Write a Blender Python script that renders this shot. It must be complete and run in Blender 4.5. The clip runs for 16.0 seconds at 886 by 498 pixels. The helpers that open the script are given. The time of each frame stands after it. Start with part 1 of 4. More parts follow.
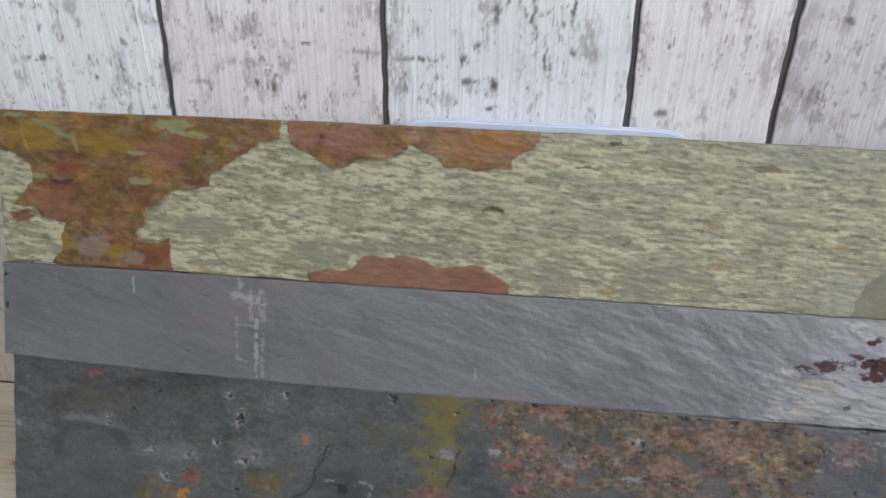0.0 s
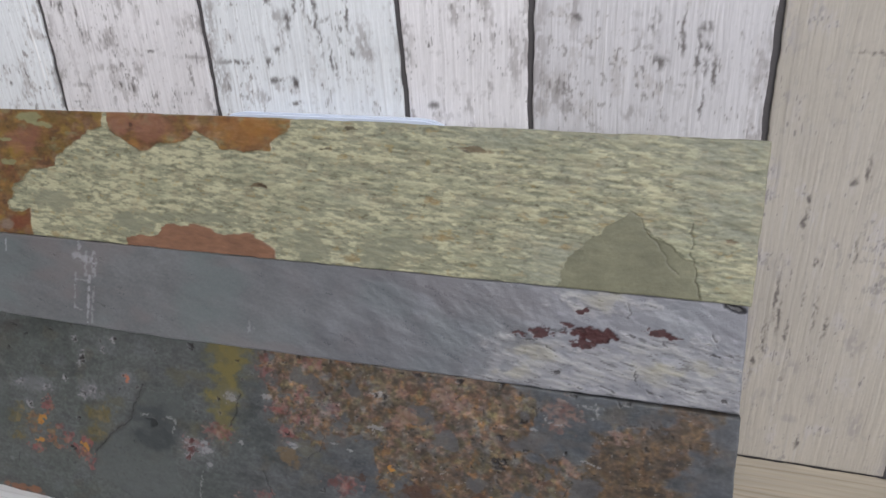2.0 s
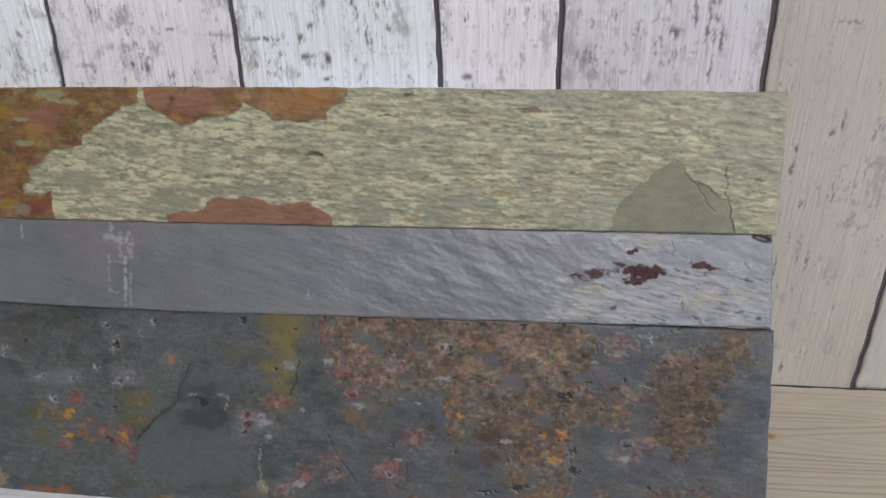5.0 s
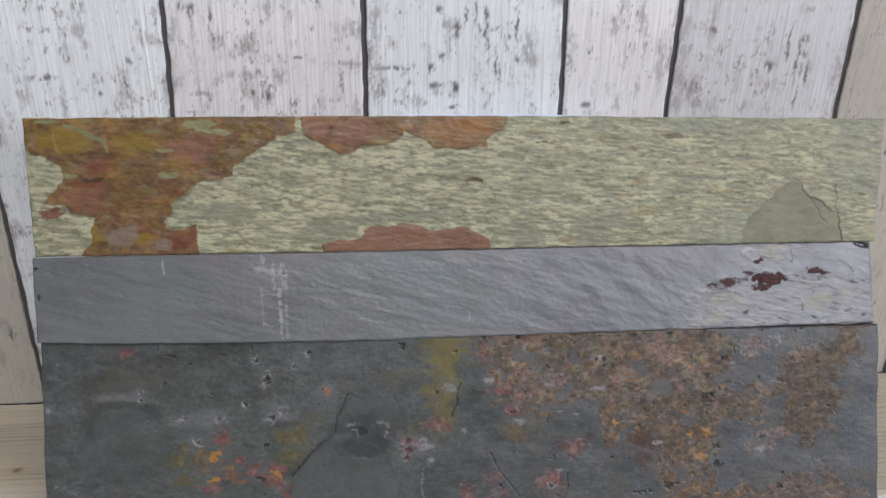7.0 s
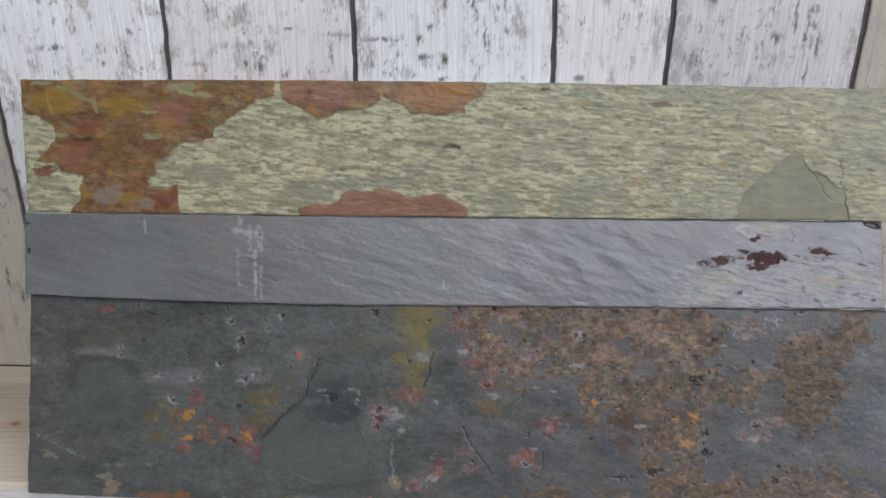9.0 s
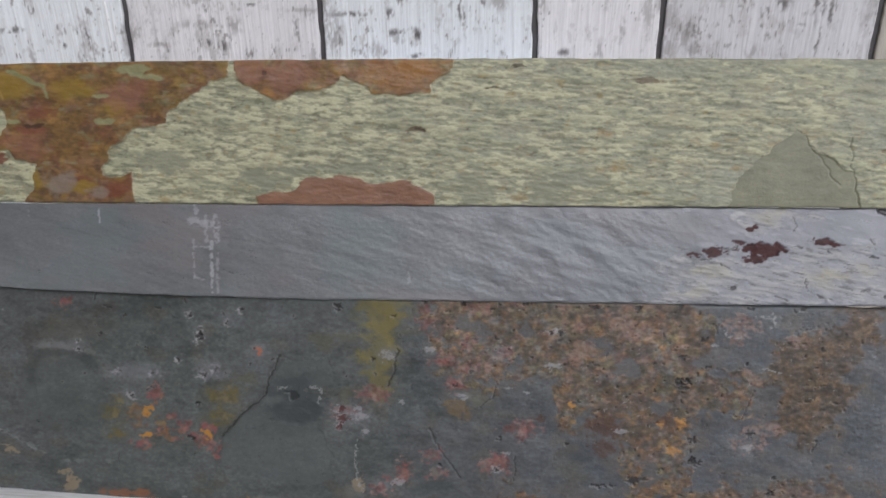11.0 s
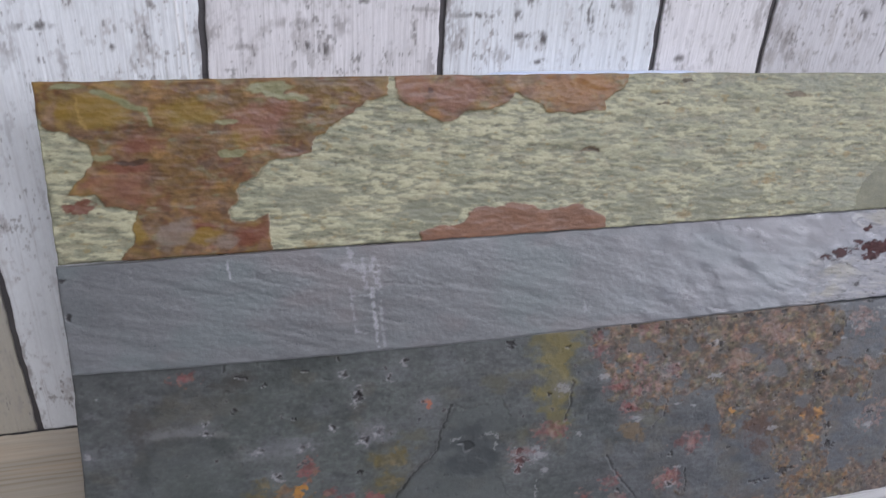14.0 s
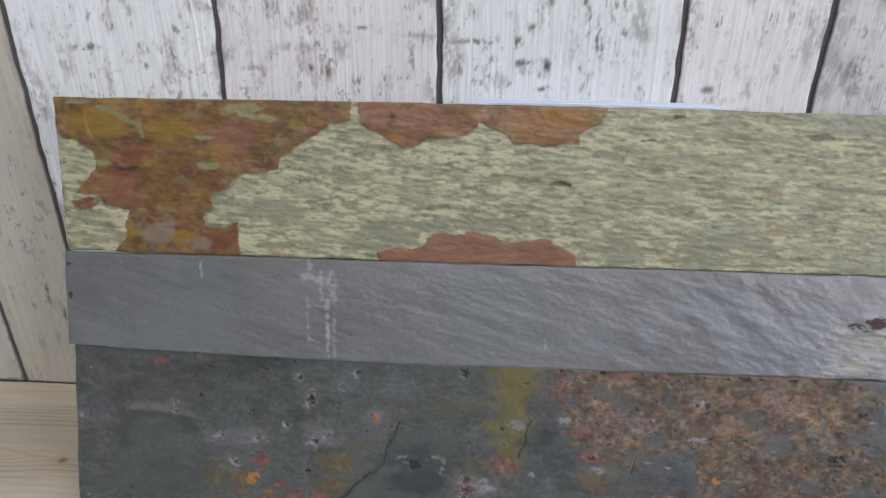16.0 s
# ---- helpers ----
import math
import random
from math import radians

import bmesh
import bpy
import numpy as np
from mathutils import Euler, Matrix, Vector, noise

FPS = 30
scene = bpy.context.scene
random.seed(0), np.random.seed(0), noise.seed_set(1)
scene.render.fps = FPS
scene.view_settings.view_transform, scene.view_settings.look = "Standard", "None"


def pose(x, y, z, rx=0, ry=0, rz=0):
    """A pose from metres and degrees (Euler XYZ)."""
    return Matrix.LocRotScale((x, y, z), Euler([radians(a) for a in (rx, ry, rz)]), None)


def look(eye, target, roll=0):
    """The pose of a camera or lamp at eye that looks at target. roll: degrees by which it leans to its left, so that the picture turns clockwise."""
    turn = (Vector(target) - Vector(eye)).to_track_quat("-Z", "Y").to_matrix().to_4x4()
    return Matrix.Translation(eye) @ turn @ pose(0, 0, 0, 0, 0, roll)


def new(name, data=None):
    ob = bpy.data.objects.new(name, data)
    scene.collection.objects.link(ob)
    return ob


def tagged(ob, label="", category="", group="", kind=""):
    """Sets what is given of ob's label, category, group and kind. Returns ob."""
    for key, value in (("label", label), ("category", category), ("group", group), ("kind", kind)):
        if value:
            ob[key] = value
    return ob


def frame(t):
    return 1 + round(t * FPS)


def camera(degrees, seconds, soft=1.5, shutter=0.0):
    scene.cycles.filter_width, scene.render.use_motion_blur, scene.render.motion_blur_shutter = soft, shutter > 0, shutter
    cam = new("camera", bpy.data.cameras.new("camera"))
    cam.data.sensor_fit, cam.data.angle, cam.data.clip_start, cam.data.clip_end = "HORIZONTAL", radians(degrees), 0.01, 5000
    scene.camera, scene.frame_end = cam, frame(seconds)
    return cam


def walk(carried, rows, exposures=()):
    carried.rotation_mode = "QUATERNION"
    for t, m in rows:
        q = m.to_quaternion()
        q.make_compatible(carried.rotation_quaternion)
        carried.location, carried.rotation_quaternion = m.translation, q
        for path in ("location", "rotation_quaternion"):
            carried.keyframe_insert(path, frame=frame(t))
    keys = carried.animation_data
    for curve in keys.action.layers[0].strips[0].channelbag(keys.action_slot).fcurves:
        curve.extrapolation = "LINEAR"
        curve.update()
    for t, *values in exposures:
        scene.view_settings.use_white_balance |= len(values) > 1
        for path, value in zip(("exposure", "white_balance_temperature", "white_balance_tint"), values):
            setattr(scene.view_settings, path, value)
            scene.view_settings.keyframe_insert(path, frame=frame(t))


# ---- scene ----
cam = camera(66.0, 16.0)
PATH = [
    (0, (0.0051, -0.4220, 0.3795), (-0.0327, -0.0713, 0.1909), 0.86),
    (0.5, (0.0641, -0.4452, 0.3847), (-0.0004, -0.0964, 0.1999), 0.94),
    (1, (0.1310, -0.4538, 0.3799), (0.0440, -0.1061, 0.2024), -0.32),
    (1.5, (0.1933, -0.4445, 0.3773), (0.0909, -0.1019, 0.1979), -1.91),
    (2, (0.2345, -0.4431, 0.3742), (0.1273, -0.1001, 0.1984), -2.59),
    (2.5, (0.2342, -0.4524, 0.3660), (0.1290, -0.1068, 0.1944), -2.72),
    (3, (0.2278, -0.4622, 0.3553), (0.1386, -0.1105, 0.1869), -2.19),
    (5.5, (0.0828, -0.5178, 0.3585), (0.0598, -0.1566, 0.1881), -0.98),
    (6, (0.0376, -0.5234, 0.3668), (0.0290, -0.1576, 0.2052), -0.84),
    (6.5, (-0.0166, -0.5238, 0.3615), (-0.0057, -0.1568, 0.2027), 0.28),
    (7, (-0.0724, -0.5251, 0.3659), (-0.0341, -0.1607, 0.2055), 1.43),
    (7.5, (-0.0870, -0.5326, 0.3593), (-0.0408, -0.1662, 0.2057), 2.05),
    (8, (-0.0657, -0.5381, 0.3561), (-0.0363, -0.1684, 0.2063), 1.42),
    (8.5, (-0.0273, -0.5382, 0.3514), (-0.0169, -0.1662, 0.2047), 1.23),
    (9, (-0.0081, -0.5372, 0.3298), (-0.0094, -0.1661, 0.1805), 0.62),
    (11.5, (0.0456, -0.4905, 0.3267), (0.0179, -0.1288, 0.1584), -1.03),
    (12, (-0.0133, -0.4802, 0.3394), (-0.0047, -0.1206, 0.1643), 0.22),
    (12.5, (-0.0788, -0.4707, 0.3507), (-0.0393, -0.1144, 0.1732), 2.23),
    (13, (-0.1356, -0.4588, 0.3463), (-0.0668, -0.1100, 0.1631), 3.40),
    (13.5, (-0.1764, -0.4476, 0.3463), (-0.0871, -0.1040, 0.1620), 4.18),
    (14, (-0.1903, -0.4298, 0.3507), (-0.0954, -0.0879, 0.1662), 3.29),
    (14.5, (-0.1686, -0.4088, 0.3471), (-0.1021, -0.0603, 0.1622), 2.37),
    (15, (-0.1050, -0.3992, 0.3556), (-0.0866, -0.0489, 0.1635), 1.49),
    (15.5, (-0.0629, -0.4172, 0.3583), (-0.0843, -0.0682, 0.1641), 0.86),
    (16, (-0.0552, -0.4424, 0.3701), (-0.0713, -0.0895, 0.1826), 0.74),
]
walk(cam, [(t, look(eye, target, roll)) for t, eye, target, roll in PATH], [(0, 0, 6500, 10), (2.5, 0, 6650, 10), (9, 0, 6560, 10), (12, 0, 6500, 10), (13.5, 0, 6250, 14), (14.7, 0, 6250, 14), (15.5, 0, 6500, 10), (16, 0, 6560, 10)])

# ---- world, daylight ----
world = bpy.data.worlds.new("world")
scene.world = world
world.use_nodes = True
wn = world.node_tree.nodes
sky = wn.new("ShaderNodeTexSky")
sky.sky_type, sky.sun_disc, sky.sun_elevation, sky.sun_rotation = "NISHITA", False, radians(35), radians(150)
wn["Background"].inputs["Strength"].default_value = 0.1
world.node_tree.links.new(sky.outputs["Color"], wn["Background"].inputs["Color"])


def window_light(name, at, aim, w, h, watts, colour):
    lamp = bpy.data.lights.new(name, "AREA")
    lamp.shape, lamp.size, lamp.size_y, lamp.energy, lamp.color = "RECTANGLE", w, h, watts, colour
    ob = new(name, lamp)
    ob.matrix_world = look(at, aim)
    return ob


# sky light: an added high window fills the scene, the right one gives the sheen
window_light("window_light", (0.7, -2.94, 2.4), (0.7, 0.0, 2.4), 2.2, 1.0, 69.5, (0.898, 0.923, 0.995))
window_light("window_light", (2.9, -2.94, 1.4), (2.9, 0.0, 1.4), 1.4, 1.3, 77, (0.898, 0.923, 0.995))


# ---- helpers of this scene ----
def lin(r, g, b, k=1.0):
    f = lambda c: ((c / 255 + 0.055) / 1.055) ** 2.4 if c > 10 else c / 255 / 12.92
    return np.array([min(f(c) * k, 0.95) for c in (r, g, b)])


def mesh_of(bm, name, material, smooth=False):
    me = bpy.data.meshes.new(name)
    bm.to_mesh(me)
    bm.free()
    if material:
        me.materials.append(material)
    if smooth:
        for p in me.polygons:
            p.use_smooth = True
    return me


def part(name, bm, material, parent=None, label="", smooth=False):
    ob = new(name, mesh_of(bm, name, material, smooth))
    ob.parent = parent
    return tagged(ob, label)


def box(bm, x0, x1, y0, y1, z0, z1, bevel=0.0, segments=2):
    r = bmesh.ops.create_cube(bm, size=1.0)
    for v in r["verts"]:
        v.co = Vector(((x0 + x1) / 2 + v.co.x * (x1 - x0), (y0 + y1) / 2 + v.co.y * (y1 - y0), (z0 + z1) / 2 + v.co.z * (z1 - z0)))
    if bevel:
        edges = list({e for v in r["verts"] for e in v.link_edges})
        bmesh.ops.bevel(bm, geom=edges, offset=bevel, segments=segments, affect="EDGES", profile=0.5)
    return bm


class Nodes:
    """A short way to write a node material."""

    def __init__(self, name):
        self.mat = bpy.data.materials.new(name)
        self.mat.use_nodes = True
        self.tree = self.mat.node_tree
        self.bsdf = self.tree.nodes["Principled BSDF"]

    def add(self, kind, props=None, **inputs):
        n = self.tree.nodes.new("ShaderNode" + kind)
        props = props or {}
        if "attribute_name" in props:
            n.attribute_name = props["attribute_name"]
        if "blend_type" in props:
            n.blend_type = props["blend_type"]
        if "operation" in props:
            n.operation = props["operation"]
        for k, v in inputs.items():
            self.put(n, k.replace("_", " "), v)
        return n

    def put(self, node, socket, value):
        s = node.inputs[int(socket)] if str(socket).isdigit() else node.inputs[socket]
        if isinstance(value, bpy.types.NodeSocket):
            self.tree.links.new(value, s)
        else:
            s.default_value = value

    def coords(self, scale=(1, 1, 1), offset=None, kind="Object"):
        n = self.add("TexCoord")
        m = self.add("Mapping")
        self.put(m, "Vector", n.outputs[kind])
        m.inputs["Scale"].default_value = scale
        if offset is not None:
            self.put(m, "Location", offset)
        return m.outputs["Vector"]

    def noise(self, vector, scale, detail=4.0, rough=0.55, distort=0.0):
        return self.add("TexNoise", None, Vector=vector, Scale=scale, Detail=detail, Roughness=rough, Distortion=distort).outputs["Fac"]

    def ramp(self, fac, *stops):
        n = self.add("ValToRGB", None, Fac=fac)
        el = n.color_ramp.elements
        while len(el) < len(stops):
            el.new(0.5)
        for e, (pos, c) in zip(el, stops):
            e.position = pos
            e.color = (c, c, c, 1) if isinstance(c, (int, float)) else (*c, 1)
        return n.outputs["Color"]

    def mix(self, fac, a, b, mode="MIX"):
        n = self.add("MixRGB", {"blend_type": mode})
        for k, v in (("Fac", fac), ("Color1", a), ("Color2", b)):
            if not isinstance(v, bpy.types.NodeSocket) and k != "Fac":
                v = (*v, 1) if not isinstance(v, (int, float)) else (v, v, v, 1)
            self.put(n, k, v)
        return n.outputs["Color"]

    def math(self, op, a, b=0.0):
        n = self.add("Math", {"operation": op})
        self.put(n, "0", a)
        self.put(n, "1", b)
        return n.outputs[0]

    def bump(self, height, distance, strength=1.0, normal=None):
        n = self.add("Bump", None, Height=height, Distance=distance, Strength=strength)
        if normal is not None:
            self.put(n, "Normal", normal)
        return n.outputs["Normal"]

    def done(self, colour=None, rough=None, normal=None, **more):
        for k, v in (("Base Color", colour), ("Roughness", rough), ("Normal", normal)):
            if v is not None:
                if k == "Base Color" and not isinstance(v, bpy.types.NodeSocket):
                    v = (*v, 1)
                self.put(self.bsdf, k, v)
        for k, v in more.items():
            self.put(self.bsdf, k.replace("_", " "), v)
        return self.mat


# ---- stones: three riven slate strips, painted on their own riven relief ----
class Sheet:
    """A fine grid of w x h millimetres with a base colour, a relief and a roughness at each of its points."""

    def __init__(self, w0, w1, h, du, dv, base, seed, depth=1.0):
        self.nu, self.nv = int(round((w1 - w0) / du)) + 1, int(round(h / dv)) + 1
        self.w0, self.w1, self.h = w0, w1, h
        self.U, self.V = np.meshgrid(np.linspace(w0, w1, self.nu), np.linspace(0, h, self.nv))
        self.depth = depth
        self.col = np.zeros((self.nv, self.nu, 3)) + lin(*base, depth)
        self.hgt = np.zeros((self.nv, self.nu))
        self.gloss = np.zeros((self.nv, self.nu)) + 0.6
        self.rng = np.random.RandomState(seed)
        self.X, self.Y = self.U, self.V
        self.torn = np.zeros(self.U.shape)

    def noise(self, cu, cv, octaves=3, angle=0.0, fall=0.5):
        """Fractal value noise with cells of cu x cv mm, mean 0 and spread 1."""
        c, s = math.cos(radians(angle)), math.sin(radians(angle))
        a, b = (self.U * c + self.V * s) / cu, (-self.U * s + self.V * c) / cv
        out, weight = 0, 1.0
        for _ in range(octaves):
            table = self.rng.rand(256, 256)
            oa, ob = self.rng.rand(2) * 200
            pa, pb = a + oa, b + ob
            ia, ib = np.floor(pa).astype(int), np.floor(pb).astype(int)
            fa, fb = pa - ia, pb - ib
            fa, fb = fa * fa * (3 - 2 * fa), fb * fb * (3 - 2 * fb)
            ia0, ia1, ib0, ib1 = ia % 256, (ia + 1) % 256, ib % 256, (ib + 1) % 256
            top = table[ib0, ia0] * (1 - fa) + table[ib0, ia1] * fa
            low = table[ib1, ia0] * (1 - fa) + table[ib1, ia1] * fa
            out = out + weight * (top * (1 - fb) + low * fb)
            a, b, weight = a * 2.03, b * 2.03, weight * fall
        return (out - out.mean()) / (out.std() + 1e-9)

    def warp(self, size, amount, octaves=3):
        """Shapes that follow are drawn with ragged outlines."""
        self.X = self.U + amount * self.noise(size, size * 0.7, octaves)
        self.Y = self.V + amount * 0.7 * self.noise(size, size * 0.7, octaves)
        self.torn = self.noise(size * 0.7, size * 0.5, 4)

    def spot(self, u, v, ru, rv, soft=0.35, angle=0.0):
        c, s = math.cos(radians(angle)), math.sin(radians(angle))
        x, y = self.X - u, self.Y - v
        r = np.hypot((x * c + y * s) / ru, (-x * s + y * c) / rv)
        return step(1 + soft, 1 - soft, r)

    def inside(self, points):
        """The distance in mm into a closed outline, negative outside."""
        far, odd = np.full(self.U.shape, 1e9), np.zeros(self.U.shape, bool)
        for (x0, y0), (x1, y1) in zip(points, points[1:] + points[:1]):
            far = np.minimum(far, self.segment(x0, y0, x1, y1))
            if y0 != y1:
                odd ^= ((y0 > self.Y) != (y1 > self.Y)) & (self.X < (x1 - x0) * (self.Y - y0) / (y1 - y0) + x0)
        return np.where(odd, far, -far)

    def segment(self, x0, y0, x1, y1):
        dx, dy = x1 - x0, y1 - y0
        k = np.clip(((self.X - x0) * dx + (self.Y - y0) * dy) / (dx * dx + dy * dy + 1e-9), 0, 1)
        return np.hypot(self.X - x0 - k * dx, self.Y - y0 - k * dy)

    def stroke(self, points, width):
        d = np.full(self.U.shape, 1e9)
        for a, b in zip(points, points[1:]):
            d = np.minimum(d, self.segment(*a, *b))
        return step(width, width * 0.35, d)

    def paint(self, mask, colour, amount=1.0):
        m = np.clip(mask * amount, 0, 1)[..., None]
        self.col = self.col * (1 - m) + lin(*colour, self.depth) * m

    def shade(self, field, amount):
        self.col = self.col * np.exp(np.clip(field, -2.5, 2.5) * amount)[..., None]

    def blot(self, u, v, ru, rv, soft=0.3, ragged=0.2):
        """A patch with a torn outline that stays whole inside."""
        r = np.hypot((self.X - u) / ru, (self.Y - v) / rv)
        return step(-0.5 * soft, 0.5 * soft, 1 - r + ragged * self.torn)

    def spots(self, colour, amount, soft, rows, lift=0.0):
        for u, v, ru, rv in rows:
            m = self.blot(u, v, ru, rv, soft)
            self.paint(m, colour, amount)
            self.hgt += lift * m

    def cells(self, size, tall=0.75, bend=0.35):
        """A random number for each cell of an uneven mosaic with pieces of about size mm."""
        x = (self.U + bend * size * self.noise(size, size, 3)) / size
        y = (self.V + bend * size * self.noise(size, size, 3)) / (size * tall)
        ix, iy = np.floor(x).astype(int), np.floor(y).astype(int)
        jx, jy, val = self.rng.rand(512, 512), self.rng.rand(512, 512), self.rng.rand(512, 512)
        best, out = np.full(x.shape, 1e9), np.zeros(x.shape)
        for a in (-1, 0, 1):
            for b in (-1, 0, 1):
                p, q = (ix + a) % 512, (iy + b) % 512
                d = (ix + a + jx[p, q] - x) ** 2 + (iy + b + jy[p, q] - y) ** 2
                near = d < best
                best, out = np.where(near, d, best), np.where(near, val[p, q], out)
        return out

    def mosaic(self, mask, size, palette, amount):
        """Small pieces of several colours; each palette row holds a share and a colour."""
        c, low = self.cells(size), 0.0
        for share, colour in palette:
            self.paint(mask * soften(((c >= low) & (c < low + share)).astype(float)), colour, amount)
            low += share

    def crust(self, rows, palette, amount=0.85, size=2.6, lift=0.06, ragged=0.3):
        """Patches of crumbly crust of mixed colours."""
        m = np.zeros(self.U.shape)
        for u, v, ru, rv in rows:
            m = np.maximum(m, self.blot(u, v, ru, rv, 0.45, ragged))
        self.mosaic(m, size, palette, amount)
        self.hgt += lift * m * self.noise(2.2, 1.8, 2)
        return m

    def edges(self, worn):
        """Worn, rounded borders."""
        d = np.minimum.reduce([self.U - self.w0, self.w1 - self.U, self.V, self.h - self.V])
        wob = np.clip(1 + 0.5 * self.noise(9, 9, 3), 0.1, 2.5)
        k = np.clip(1 - d / (worn * wob), 0, 1)
        self.hgt -= worn * 0.8 * k**2
        return k

    def mesh(self, name, material, thick, ragged=0.0, bow=None, layers=(), tall=0.0):
        """The grid as a closed slab: x along it, z up it, its face towards -y; and the layers of its face, given by masks, as meshes of their own."""
        x, z = self.U.copy(), self.V.copy()
        if ragged:
            n1, n2 = self.noise(14, 14, 3), self.noise(7, 10, 3)
            for border, sign in ((z, 1), (self.h - z, -1)):
                near = np.clip(1 - border / 4, 0, 1)
                z = z + sign * near * ragged * np.clip(0.45 + 0.35 * n1, 0, 1.3)
            for border, sign in ((self.U - self.w0, 1), (self.w1 - self.U, -1)):
                near = np.clip(1 - border / 4, 0, 1)
                x = x + sign * near * ragged * np.clip(0.45 + 0.35 * n2, 0, 1.3)
        if bow is not None:
            x, z = bow(x, z)
        if tall:
            z[-1] = tall
        nu, nv = self.nu, self.nv
        front = np.stack([x, -self.hgt, z], -1).reshape(-1, 3)
        ring = np.concatenate([np.arange(nu), np.arange(1, nv) * nu + nu - 1, (nv - 1) * nu + np.arange(nu - 2, -1, -1), np.arange(nv - 2, 0, -1) * nu])
        back = front[ring].copy()
        back[:, 1] = thick
        verts = np.concatenate([front, back]) / 1000
        i = np.arange(nu * nv).reshape(nv, nu)
        quads = np.stack([i[:-1, :-1], i[:-1, 1:], i[1:, 1:], i[1:, :-1]], -1).reshape(-1, 4)
        r0, r1 = ring, np.roll(ring, -1)
        b0 = nu * nv + np.arange(len(ring))
        side = np.stack([r1, r0, b0, np.roll(b0, -1)], -1)
        rgba = np.ones((len(verts), 4))
        rgba[: nu * nv, :3] = self.col.reshape(-1, 3)
        rgba[: nu * nv, 3] = self.gloss.ravel()
        rgba[nu * nv :] = rgba[ring]
        rgba = np.clip(rgba, 0.003, 0.95)
        left, made = np.ones(len(quads), bool), []
        for mask in layers:
            pick = left & (mask.ravel()[quads].mean(1) > 0.5)
            left &= ~pick
            used, where = np.unique(quads[pick], return_inverse=True)
            made.append(self.shell(name + "_layer", material, verts[used], where.reshape(-1, 4), rgba[used], True, None))
        made.insert(0, self.shell(name, material, verts, np.concatenate([quads[left], side]), rgba, int(left.sum()), b0[::-1]))
        return made

    def shell(self, name, material, verts, quads, rgba, smooth_to, cap):
        me = bpy.data.meshes.new(name)
        loops = quads.ravel() if cap is None else np.concatenate([quads.ravel(), cap])
        starts = np.arange(len(quads)) * 4
        if cap is not None:
            starts = np.append(starts, len(quads) * 4)
        me.vertices.add(len(verts))
        me.vertices.foreach_set("co", verts.ravel())
        me.loops.add(len(loops))
        me.loops.foreach_set("vertex_index", loops.astype(np.int32))
        me.polygons.add(len(starts))
        me.polygons.foreach_set("loop_start", starts.astype(np.int32))
        smooth = np.ones(len(starts), bool)
        if smooth_to is not True:
            smooth[smooth_to:] = False
        me.polygons.foreach_set("use_smooth", smooth)
        me.update(calc_edges=True)
        a = me.attributes.new("tone", "FLOAT_COLOR", "POINT")
        a.data.foreach_set("color", rgba.astype(np.float32).ravel())
        me.materials.append(material)
        return me


def soften(f):
    """Rounds hard borders off over a millimetre."""
    for axis in (0, 1, 0, 1):
        f = 0.5 * f + 0.25 * (np.roll(f, 1, axis) + np.roll(f, -1, axis))
    return f


def step(a, b, x):
    k = np.clip((x - a) / (b - a), 0, 1)
    return k * k * (3 - 2 * k)


def toned(name, grain, bumpy, rough_add=0.0, stretch=(1, 1, 1), spec=0.5, vary=0.12):
    """A surface whose base colour varies by place, with fine grain and relief on top."""
    n = Nodes(name)
    tone = n.add("Attribute", {"attribute_name": "tone"})
    pos = n.coords(stretch)
    fine = n.noise(pos, grain, 4, 0.65)
    k = n.ramp(fine, (0.25, 1.0 - vary), (0.75, 1.0 + vary))
    colour = n.mix(1.0, tone.outputs["Color"], k, "MULTIPLY")
    rough = n.math("ADD", n.math("ADD", tone.outputs["Alpha"], rough_add), n.math("MULTIPLY", n.math("SUBTRACT", fine, 0.5), 0.25))
    mid = n.noise(pos, grain * 0.28, 3, 0.6)
    h = n.math("ADD", fine, n.math("MULTIPLY", mid, 2.0))
    return n.done(colour, rough, n.bump(h, bumpy), Specular_IOR_Level=spec)


M_stone = toned("riven_slate", 900.0, 0.0001, spec=0.55, vary=0.07)


def stone_object(made, name, label, plane, bottom, thick, ragged, bow=None):
    """Stands a sheet on the leaning plane y = a x + b z + c, with its lower edge at the height bottom."""
    a, b, c = plane
    sheet, layers = made
    meshes = sheet.mesh(name, M_stone, thick, ragged, bow, [mask for _, _, mask in layers])
    ob = new(name, meshes[0])
    for (kind, look_of_it, _), me in zip(layers, meshes[1:]):
        skin = tagged(new(kind, me), look_of_it)
        skin.parent = ob
    up = Vector((0, b, 1)).normalized()
    right = Vector((1, a, 0)).normalized()
    m = Matrix.Identity(4)
    back = up.cross(right).normalized()
    for i, axis in enumerate((right, back, up)):
        m[0][i], m[1][i], m[2][i] = axis
    m.translation = Vector((0, b * bottom + c, bottom))
    ob.matrix_world = m
    return tagged(ob, label, "stone slab", "slate strips")




# ---- the room, unseen but for the north wall: plain walls, floor and ceiling with two windows ----
def plaster(name, c, rough=0.85):
    n = Nodes(name)
    pos = n.coords()
    k = n.ramp(n.noise(pos, 6.0, 4), (0.3, tuple(lin(*c) * 0.93)), (0.7, tuple(lin(*c))))
    return n.done(k, rough, n.bump(n.noise(pos, 220.0, 3), 0.001))


